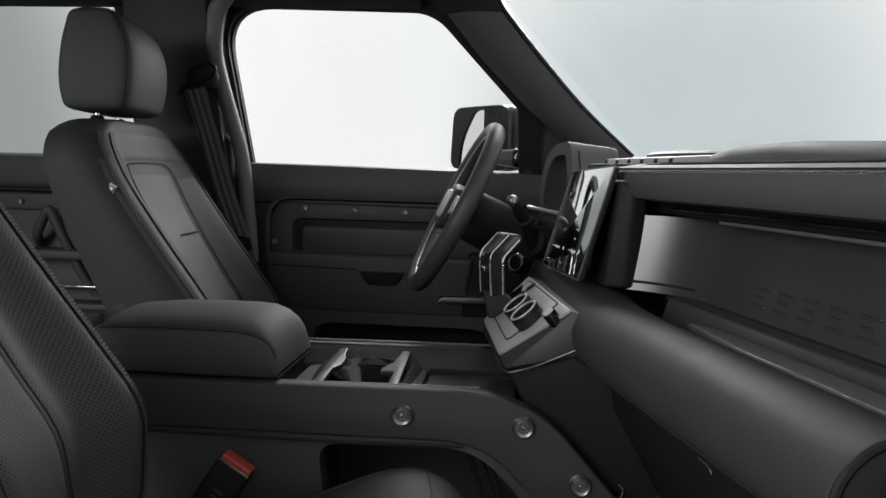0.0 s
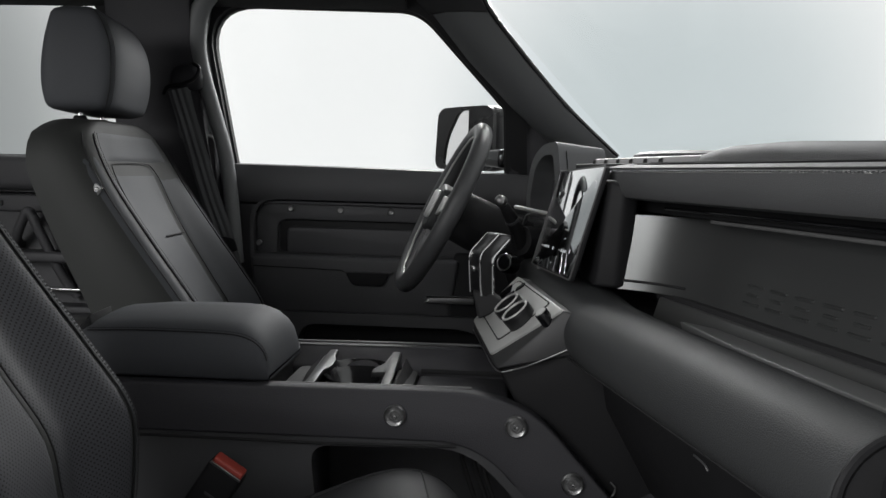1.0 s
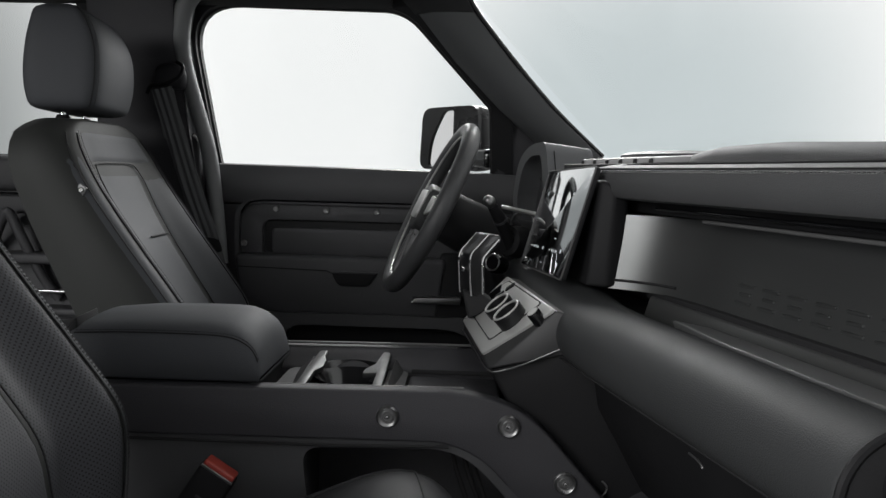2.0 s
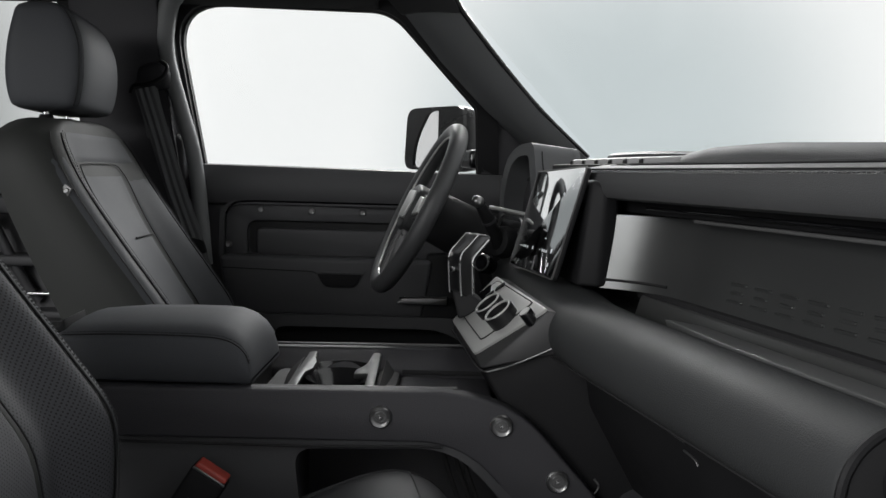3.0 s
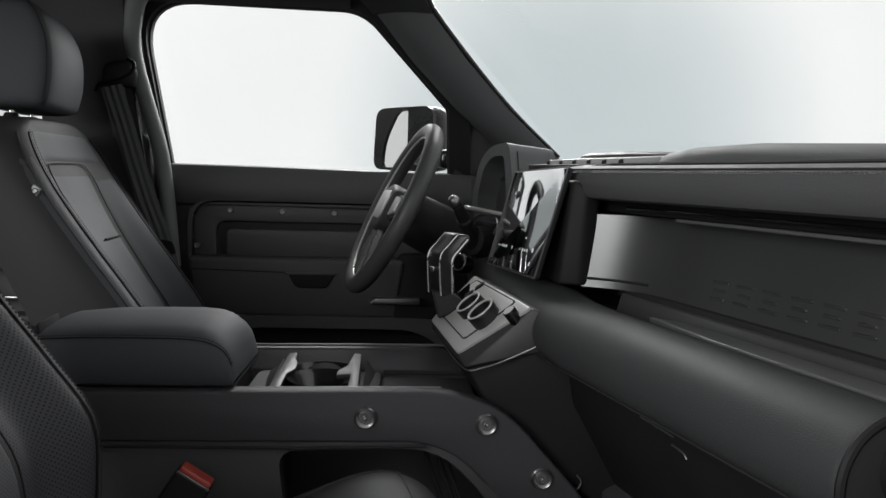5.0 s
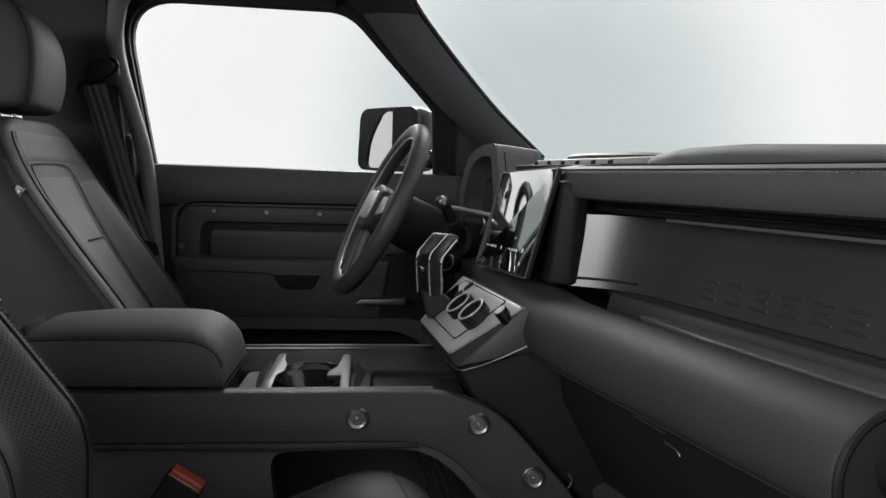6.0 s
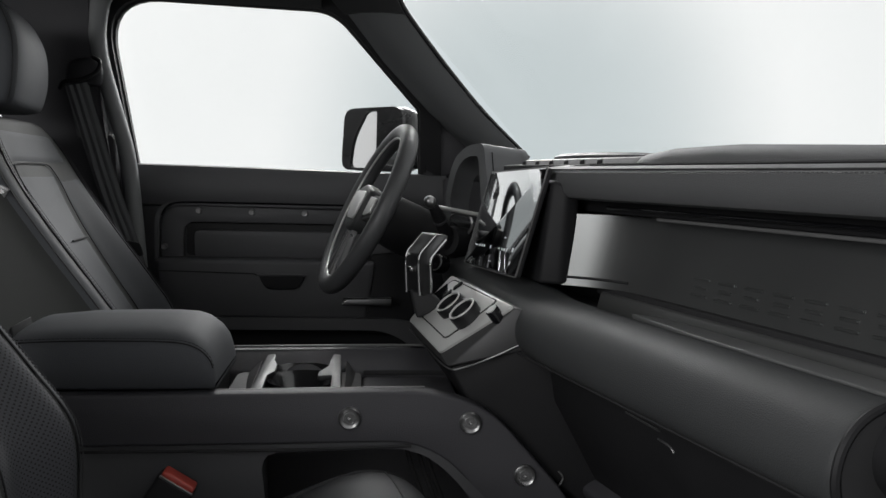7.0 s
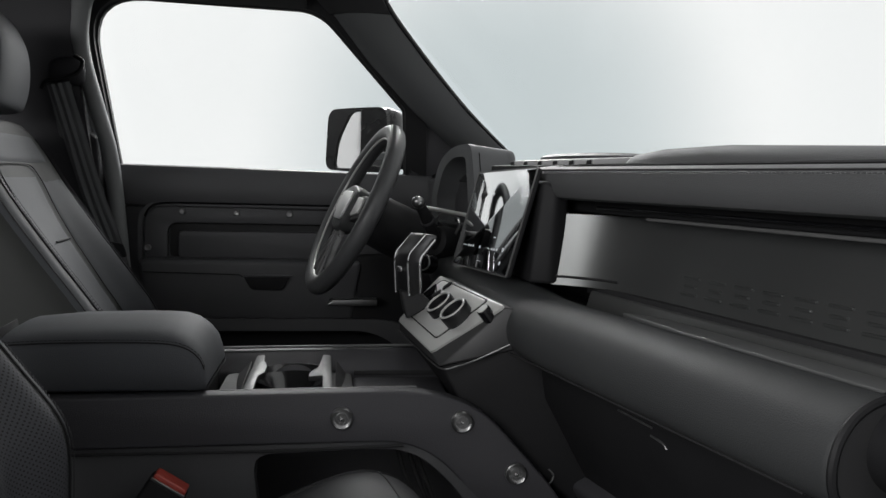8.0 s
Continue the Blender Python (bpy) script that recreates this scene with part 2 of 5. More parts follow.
def lerp(table, x):
    """A smooth curve through the rows (x, value) of a table."""
    k = len(table)
    slope = [(table[min(i + 1, k - 1)][1] - table[max(i - 1, 0)][1]) / (table[min(i + 1, k - 1)][0] - table[max(i - 1, 0)][0]) for i in range(k)]
    for i in range(k - 1):
        (a, b), (c, d) = table[i], table[i + 1]
        if x <= c:
            h = c - a
            t = max(0, (x - a) / h)
            return b * (2 * t ** 3 - 3 * t * t + 1) + h * slope[i] * (t ** 3 - 2 * t * t + t) + d * (3 * t * t - 2 * t ** 3) + h * slope[i + 1] * (t ** 3 - t * t)
    return table[-1][1]


def ease(a, b, x):
    t = min(1, max(0, (x - a) / (b - a)))
    return t * t * (3 - 2 * t)


def squircle(cx, cy, a, b, e, n=40):
    out = []
    for j in range(n):
        q = 2 * math.pi * j / n
        c, s = math.cos(q), math.sin(q)
        out.append((cx + a * math.copysign(abs(c) ** (2 / e), c), cy + b * math.copysign(abs(s) ** (2 / e), s)))
    return out


def stitches(path, step, r, lift):
    """Short threads along a path, as one row."""
    out, acc = [], 0.0
    p = [Vector(q) for q in path]
    for a, b in zip(p, p[1:]):
        d = b - a
        L = d.length
        while acc < L:
            s = a + d * (acc / L) + Vector(lift)
            e = s + d.normalized() * step * 0.62
            out.append(tube([s, (s + e) / 2 + Vector(lift) * 0.4, e], r, 5))
            acc += step
        acc -= L
    return joined(out)

# ---- the cabin shell ----
def shell(name, bm, mat, label, category, frm=ROOM):
    return tagged(part(name, bm, mat, None, label, frm), label, category, "", "structure")


LEAN = 0.27                                     # the side glass leans in with height


def side_y(z, y0=0.74):
    return y0 - max(0, z - 0.82) * LEAN


shell("ground", box((-40, -40, -0.70), (40, 40, -0.66), 0), CONCRETE, "pale painted studio floor under the car", "floor")
shell("floor", box((-1.7, -0.80, -0.03), (0.95, 0.80, 0.0), 0.004), CARPET, "black carpeted cabin floor", "floor")
shell("ceiling", prism(rounded([(-1.78, -0.72), (-1.78, 0.70), (0.09, 0.62), (0.44, -0.72)], 0.03), lambda u, v, w: (u, v, 1.265 + w), 0.05, 0.008), FABRIC, "black fabric headliner", "ceiling")
shell("wall_rear", box((-1.78, -0.78, 0), (-1.72, 0.78, 1.26), 0.01), FABRIC, "black trimmed rear wall of the cabin", "wall")
shell("wall_front", box((0.70, -0.95, -0.03), (0.74, 0.66, 0.80), 0.01), RUBBER, "black bulkhead behind the dashboard", "wall", DASH)


def on_glass(u, v, w):
    """Door coordinates: u along the car, v up, w outwards."""
    return (u, side_y(v) + w, v)


# driver's door glass opening and frame
opening = rounded([(-0.543, 0.790), (-0.588, 1.199), (-0.06, 1.190), (0.152, 0.969), (0.160, 0.790)], [0.006, 0.125, 0.05, 0.01, 0.004], 8)
outer = rounded([(-0.572, 0.770), (-0.618, 1.235), (-0.04, 1.232), (0.205, 0.965), (0.215, 0.770)], [0.006, 0.06, 0.05, 0.01, 0.004], 8)
door = thing("door_1", pose(0, 0.76, 0.1), "black front door with grained lower trim and screwed panels", "car door", "", "structure")
part("window_frame", framework(outer, opening, on_glass, 0.05, 0.004), DARK, door)
gasket_in = [(p[0] + (0.004 if p[0] < -0.3 else -0.004), p[1] + (0.004 if p[1] < 0.9 else -0.004)) for p in opening]
part("window_seal", framework(opening, gasket_in, lambda u, v, w: on_glass(u, v, w + 0.018), 0.012, 0.002), RUBBER, door)
pane = part("window_glass", prism([(-0.58, 0.78), (-0.61, 1.20), (-0.06, 1.20), (0.17, 0.96), (0.17, 0.78)], lambda u, v, w: on_glass(u, v, w + 0.04), 0.004, 0), GLASS, door, "clear side window pane")
pane.visible_shadow = False
# upper roll under the sill, from the latch side to the hinge side
part("sill_roll", loft([[(x, 0.80 - 0.085 * a, z0 + h - 0.006) for a, h in ((0, -0.108), (0.55, -0.105), (0.85, -0.099), (0.97, -0.082), (1.0, -0.055), (0.97, -0.02), (0.85, -0.003), (0.6, 0.0), (0, 0.0))] for x, z0 in ((-0.575, 0.822), (-0.3, 0.820), (0, 0.816), (0.2, 0.813), (0.36, 0.811))]), DOORTRIM, door)
part("door_card", box((-0.575, 0.755, 0.10), (0.40, 0.80, 0.735), 0.006), DOORTRIM, door)
flat = lambda y: (lambda u, v, w: (u, y + w, v))
rim_o = rounded([(-0.497, 0.572), (-0.497, 0.726), (0.30, 0.726), (0.30, 0.572)], [0.01, 0.06, 0.02, 0.01], 8)
rim_i = rounded([(-0.487, 0.582), (-0.487, 0.716), (0.29, 0.716), (0.29, 0.582)], [0.01, 0.055, 0.02, 0.01], 8)
part("trim_rim", framework(rim_o, rim_i, flat(0.722), 0.035, 0.003), DOORTRIM, door)
part("gloss_strip", tube(smooth_path([(-0.480, 0.722, 0.690), (-0.465, 0.721, 0.712), (-0.43, 0.720, 0.7225), (-0.3, 0.720, 0.7235), (0.0, 0.720, 0.7235), (0.28, 0.720, 0.7235)], 8), 0.0026, 8), GLOSS, door, "gloss black edge strip")
part("upper_panel", prism(rounded([(-0.485, 0.585), (-0.485, 0.716), (0.29, 0.716), (0.29, 0.674), (-0.430, 0.674), (-0.430, 0.585)], [0.01, 0.05, 0.01, 0.004, 0.03, 0.004], 6), flat(0.736), 0.03, 0.004), DOORTRIM, door)
part("pocket_back", prism(rounded([(-0.427, 0.588), (-0.427, 0.672), (0.28, 0.672), (0.28, 0.588)], 0.012), flat(0.752), 0.02, 0.003), RUBBER, door)
part("pocket_panel", prism(rounded([(-0.405, 0.584), (-0.405, 0.654), (0.25, 0.654), (0.25, 0.584)], 0.016), flat(0.738), 0.02, 0.006), DOORTRIM, door)
part("armrest", hull([(-0.49, 0.69, 0.585), (0.05, 0.69, 0.585), (-0.49, 0.76, 0.588), (0.05, 0.76, 0.588), (-0.475, 0.70, 0.435), (0.03, 0.70, 0.435), (-0.475, 0.77, 0.43), (0.03, 0.77, 0.43)], 0.012, 4), DOORTRIM, door)
part("armrest_line", tube([(-0.478, 0.6895, 0.556), (-0.25, 0.6885, 0.551), (-0.24, 0.6885, 0.545)], 0.0016, 6), SEAM, door)
pull = part("door_pull", prism(rounded([(-0.240, 0.548), (-0.225, 0.520), (-0.215, 0.513), (-0.150, 0.513), (-0.140, 0.520), (-0.125, 0.548)], 0.008), flat(0.684), 0.02, 0.003), DARK, door, "dark recessed door pull")
part("pull_lip", tube(smooth_path([(-0.242, 0.6835, 0.549), (-0.18, 0.683, 0.5495), (-0.122, 0.6835, 0.549)], 5), 0.003, 8), DOORTRIM, pull)
part("hinge_side_panel", hull([(0.035, 0.705, 0.60), (0.38, 0.705, 0.62), (0.02, 0.70, 0.40), (0.38, 0.70, 0.40), (0.035, 0.77, 0.60), (0.38, 0.77, 0.62), (0.02, 0.77, 0.40), (0.38, 0.77, 0.40)], 0.010), DARK, door)
part("release_handle", hull([(-0.036, 0.672, 0.478), (-0.020, 0.672, 0.492), (0.09, 0.672, 0.494), (0.09, 0.672, 0.476), (-0.036, 0.70, 0.478), (-0.02, 0.70, 0.492), (0.09, 0.70, 0.494), (0.09, 0.70, 0.476)], 0.002), STEEL, door, "brushed metal door release")
part("release_edge", tube([(-0.030, 0.671, 0.4935), (0.03, 0.671, 0.4945), (0.09, 0.671, 0.4955)], 0.0016, 6), CHROME, door)
lo = rounded([(-0.36, 0.12), (-0.36, 0.41), (0.08, 0.41), (0.16, 0.36), (0.16, 0.12)], [0.02, 0.05, 0.05, 0.05, 0.02], 6)
lo_o = rounded([(-0.50, 0.10), (-0.50, 0.44), (0.12, 0.44), (0.30, 0.38), (0.30, 0.10)], [0.02, 0.02, 0.05, 0.05, 0.02], 6)
part("pocket_rim", framework(lo_o, lo, flat(0.69), 0.06, 0.008), DOORTRIM, door)
part("pocket_lining", prism(lo, flat(0.742), 0.012, 0), DARK, door)
for x, z, y in ((-0.393, 0.702, 0.734), (-0.263, 0.701, 0.734), (-0.132, 0.700, 0.734), (0.0, 0.699, 0.734), (-0.473, 0.612, 0.722)):
    part("screw", lathe([(0.0001, 0.0035), (0.003, 0.0036), (0.0034, 0.0022), (0.0042, 0.0022), (0.0062, 0.003), (0.0078, 0.0012), (0.0078, -0.004)], aim((x, y, z), (0, -1, 0)), 20), STEEL, door, "small round steel screw")

# rear door
rdoor = thing("door_2", pose(-1.1, 0.76, 0.1), "black rear door with screwed trim and metal handle", "car door", "", "structure")
r_open = rounded([(-1.62, 0.822), (-1.62, 1.20), (-0.86, 1.20), (-0.84, 0.826)], [0.05, 0.08, 0.02, 0.02], 6)
r_out = rounded([(-1.70, 0.80), (-1.70, 1.25), (-0.80, 1.25), (-0.79, 0.80)], [0.05, 0.08, 0.02, 0.02], 6)
part("window_frame", framework(r_out, r_open, on_glass, 0.05, 0.004), DARK, rdoor)
rp = part("window_glass", prism([(-1.69, 0.80), (-1.69, 1.22), (-0.81, 1.22), (-0.81, 0.80)], lambda u, v, w: on_glass(u, v, w + 0.04), 0.004, 0), GLASS, rdoor)
rp.visible_shadow = False
part("sill_roll", box((-1.70, 0.715, 0.73), (-0.78, 0.80, 0.823), 0.02), DOORTRIM, rdoor)
part("door_card", box((-1.70, 0.75, 0.10), (-0.78, 0.80, 0.74), 0.006), DOORTRIM, rdoor)
part("upper_panel", box((-1.66, 0.735, 0.672), (-0.82, 0.76, 0.718), 0.006), DOORTRIM, rdoor)
part("gloss_strip", tube([(-1.66, 0.733, 0.723), (-1.2, 0.733, 0.723), (-0.82, 0.733, 0.723)], 0.0026, 8), GLOSS, rdoor)
part("grab_handle", tube(smooth_path([(-1.13, 0.735, 0.585), (-1.115, 0.70, 0.61), (-1.085, 0.69, 0.665), (-1.07, 0.69, 0.672), (-1.04, 0.70, 0.60), (-1.00, 0.72, 0.50), (-0.97, 0.735, 0.45)], 6), 0.013, 10), DOORTRIM, rdoor)
part("armrest", box((-1.30, 0.68, 0.545), (-0.85, 0.76, 0.572), 0.008), DOORTRIM, rdoor)
part("release_handle", box((-1.09, 0.70, 0.545), (-1.02, 0.73, 0.560), 0.003), STEEL, rdoor)
part("metal_strip", box((-1.30, 0.700, 0.468), (-0.86, 0.73, 0.476), 0.002), CHROME, rdoor, "bright metal trim strip")
part("lower_ledge", box((-1.30, 0.69, 0.41), (-0.86, 0.76, 0.43), 0.006), DOORTRIM, rdoor)
for x in (-1.40, -1.179, -0.96):
    part("screw", lathe([(0.0001, 0.0035), (0.003, 0.0036), (0.0034, 0.0022), (0.0062, 0.003), (0.0078, 0.0012), (0.0078, -0.004)], aim((x, 0.733, 0.695), (0, -1, 0)), 20), STEEL, rdoor)

shell("trim_sill", box((-1.75, 0.70, -0.02), (0.76, 0.80, 0.12), 0.02), PLASTIC, "black plastic door sill trim", "sill")
shell("trim_sill_near", box((-1.75, -0.80, -0.02), (0.90, -0.70, 0.08), 0.02), PLASTIC, "black plastic passenger door sill trim", "sill")
shell("wall_kick", box((0.36, 0.755, 0.05), (0.56, 0.80, 0.80), 0.01), DARK, "black footwell side panel", "wall")
# pillars
b_pillar = thing("pillar_b", pose(-0.68, 0.68, 0), "dark grey moulded pillar between the doors", "pillar", "", "structure")
def pillar_rings(levels):
    return [[(x0 + (x1 - x0) * a, side_y(z, y) + b, z) for a, b in ((0, 0.03), (0.06, -0.012), (0.3, -0.028), (0.62, -0.030), (0.80, -0.022), (0.90, -0.002), (0.97, 0.012), (1, 0.03), (1, 0.08), (0, 0.08))] for x0, x1, y, z in levels]
part("trim", loft(pillar_rings([(-0.80, -0.565, 0.735, 0.05), (-0.80, -0.548, 0.735, 0.45), (-0.80, -0.548, 0.725, 0.70), (-0.80, -0.552, 0.715, 0.82), (-0.80, -0.575, 0.715, 1.0), (-0.80, -0.582, 0.72, 1.12), (-0.80, -0.560, 0.725, 1.19), (-0.80, -0.50, 0.73, 1.25)])), PILLAR, b_pillar)
strip_path = smooth_path([(-0.530, 0.712, 0.56), (-0.535, 0.703, 0.66), (-0.541, 0.692, 0.76), (-0.548, 0.672, 0.85), (-0.566, 0.652, 0.937), (-0.585, 0.628, 1.032), (-0.592, 0.612, 1.095), (-0.589, 0.603, 1.143), (-0.580, 0.598, 1.175), (-0.560, 0.594, 1.200)], 5)
part("pillar_strip", loft([[p + Vector(((0.0185 + 0.007 * ease(1.05, 1.17, p.z)) * math.cos(q), 0.022 * math.sin(q), 0)) for q in (2 * math.pi * j / 20 for j in range(20))] for p in strip_path]), LIT_EDGE, b_pillar, "moulded pillar edge, coloured lighter as if lit")
part("belt_recess", prism(rounded([(-0.80, 0.55), (-0.80, 1.25), (-0.590, 1.25), (-0.598, 1.15), (-0.598, 1.0), (-0.580, 0.80), (-0.560, 0.55)], 0.02), lambda u, v, w: (u, side_y(v, 0.668) + w, v), 0.03, 0.006), PLASTIC, b_pillar, "dark belt recess")
part("lower_trim_cap", hull([(-0.66, 0.66, 0.885), (-0.60, 0.655, 0.895), (-0.572, 0.672, 0.875), (-0.66, 0.70, 0.60), (-0.572, 0.70, 0.60), (-0.66, 0.74, 0.885), (-0.572, 0.74, 0.885), (-0.66, 0.74, 0.60), (-0.572, 0.74, 0.6)], 0.012), PLASTIC, b_pillar)
a_pillar = thing("pillar_a", pose(0.3, 0.67, 0.8), "dark grey grained windscreen pillar trim", "pillar", "", "structure")
def a_ring(x_in, x_out, y, z, yo):
    # door side edge, inner crest, windscreen edge
    return [(x_out, y + 0.05, z), (x_out + 0.003, y + 0.005, z), (x_out + (x_in - x_out) * 0.25, y - 0.022, z), (x_out + (x_in - x_out) * 0.6, y - 0.034, z), (x_in - 0.008, y - 0.028, z), (x_in, y - 0.010, z), (x_in + 0.01, y + yo, z), (x_in - 0.02, y + 0.08, z)]
part("trim", loft([a_ring(0.085, -0.055, 0.622, 1.235, 0.05), a_ring(0.105, -0.035, 0.628, 1.185, 0.05), a_ring(0.198, 0.058, 0.652, 1.075, 0.05), a_ring(0.302, 0.170, 0.675, 0.965, 0.05), a_ring(0.420, 0.295, 0.702, 0.862, 0.05), a_ring(0.50, 0.37, 0.715, 0.80, 0.05)]), PILLAR, a_pillar)
part("upper_trim", loft([a_ring(0.078, -0.16, 0.60, 1.275, 0.05), a_ring(0.088, -0.075, 0.612, 1.215, 0.05), a_ring(0.110, -0.038, 0.624, 1.178, 0.05)]), FABRIC, a_pillar)
part("windscreen_seal", tube(smooth_path([(0.088, 0.60, 1.225), (0.113, 0.606, 1.178), (0.206, 0.635, 1.070), (0.310, 0.660, 0.960), (0.430, 0.69, 0.855)], 4), 0.006, 8), GLOSS, a_pillar)
part("quarter_panel", hull([(0.150, 0.735, 0.968), (0.165, 0.735, 0.80), (0.34, 0.735, 0.80), (0.31, 0.735, 0.865), (0.20, 0.725, 0.975), (0.15, 0.79, 0.968), (0.165, 0.79, 0.80), (0.34, 0.79, 0.80), (0.20, 0.79, 0.975)], 0.008), PLASTIC, a_pillar)
part("quarter_line", tube([(0.172, 0.733, 0.812), (0.172, 0.733, 0.880), (0.20, 0.733, 0.884), (0.25, 0.733, 0.875), (0.262, 0.733, 0.85)], 0.0018, 6), SEAM, a_pillar)
# headliner edge over the doors and the far pillar on the passenger side
shell("trim_roof_edge", loft([[(x, y, z) for y, z in ((0.56, 1.27), (0.575, 1.215), (0.60, 1.197), (0.645, 1.19), (0.69, 1.20), (0.70, 1.30), (0.56, 1.32))] for x in (-1.75, -0.8, -0.3, -0.09)]), FABRIC, "black headliner edge over the doors", "trim")
shell("trim_roof_edge_near", loft([[(x, -y, z) for y, z in ((0.56, 1.27), (0.575, 1.24), (0.62, 1.24), (0.69, 1.25), (0.70, 1.30), (0.56, 1.32))] for x in (-1.75, -0.8, 0.09)]), FABRIC, "black headliner edge over the passenger side", "trim")
screen_glass = shell("window_windscreen", hull([p for q in ([(0.245 + dx, 0.66, 1.26), (0.245 + dx, -0.82, 1.26), (0.675 + dx, 0.66, 0.83), (0.675 + dx, -0.92, 0.83)] for dx in (0.0, 0.006)) for p in q], 0), GLASS, "clear raked windscreen", "windscreen", DASH)
screen_glass.visible_shadow = False

# ---- seats ----
FRONT = [(0.30, -0.352), (0.40, -0.346), (0.48, -0.352), (0.56, -0.402), (0.66, -0.472), (0.76, -0.538), (0.85, -0.587), (0.89, -0.605)]
BACK = [(0.30, -0.50), (0.45, -0.535), (0.534, -0.569), (0.665, -0.630), (0.747, -0.664), (0.80, -0.682), (0.86, -0.688), (0.89, -0.680)]
HALF = [(0.30, 0.225), (0.45, 0.242), (0.62, 0.246), (0.76, 0.244), (0.82, 0.233), (0.86, 0.205), (0.89, 0.15)]
DEEP = [(0.30, 0.02), (0.45, 0.055), (0.65, 0.045), (0.78, 0.022), (0.86, 0.006), (0.89, 0.0)]


def seat_front(v, z):
    a = abs(v)
    return lerp(FRONT, z) - lerp(DEEP, z) * (1 - ease(0.42, 0.80, a)) - 0.030 * max(0, (a - 0.84) / 0.16) ** 2


def back_ring(z, shrink=0.0, lift=0.0):
    w, xb = lerp(HALF, z), lerp(BACK, z)
    pts = []
    for i in range(25):
        v = 1 - i / 12
        pts.append((seat_front(v, z), v * w))
    xs = pts[-1][0]
    for i in range(1, 5):
        pts.append((xs + (xb + 0.02 - xs) * i / 5, -w - 0.006 * math.sin(math.pi * i / 5)))
    for i in range(9):
        v = -0.97 + 1.94 * i / 8
        pts.append((xb - 0.02 * (1 - v * v), v * w))
    for i in range(4, 0, -1):
        pts.append((xs + (xb + 0.02 - xs) * i / 5, w + 0.006 * math.sin(math.pi * i / 5)))
    cx = sum(p[0] for p in pts) / len(pts)
    return [(cx + (x - cx) * (1 - shrink), y * (1 - shrink), z + lift) for x, y in pts]


def front_patch(v0, v1, z0, z1, lift, nv=14, nz=18, edge=0.15):
    """A padded panel that lies on the seat's front."""
    bm = bmesh.new()
    g = []
    for i in range(nz + 1):
        z = z0 + (z1 - z0) * i / nz
        row = []
        for j in range(nv + 1):
            v = v0 + (v1 - v0) * j / nv
            a, b = min(i, nz - i) / nz, min(j, nv - j) / nv
            h = lift * min(1, (min(a, b) / edge)) ** 0.5 - 0.002
            row.append(bm.verts.new((seat_front(v, z) + h, v * lerp(HALF, z), z + h * 0.5)))
        g.append(row)
    for i in range(nz):
        for j in range(nv):
            bm.faces.new((g[i][j], g[i][j + 1], g[i + 1][j + 1], g[i + 1][j]))
    return bm


def front_line(v_of_z, zs, out=0.002):
    return [(seat_front(v_of_z(z), z) + out, v_of_z(z) * lerp(HALF, z), z + out * 0.5) for z in zs]


HEAD = [(0.905, -0.664, -0.584, 0.112), (0.910, -0.684, -0.566, 0.128), (0.925, -0.692, -0.557, 0.137), (0.97, -0.697, -0.548, 0.141), (1.03, -0.692, -0.550, 0.139), (1.075, -0.683, -0.568, 0.131), (1.096, -0.676, -0.586, 0.122), (1.106, -0.660, -0.604, 0.102)]
CUSHION_Z = [(-0.44, 0.29), (-0.30, 0.320), (-0.15, 0.362), (-0.08, 0.392), (-0.03, 0.412), (0.01, 0.420), (0.04, 0.416), (0.07, 0.400), (0.09, 0.372), (0.10, 0.330)]
CUSHION_W = [(-0.44, 0.21), (-0.40, 0.235), (-0.1, 0.245), (0.0, 0.243), (0.06, 0.232), (0.10, 0.21)]


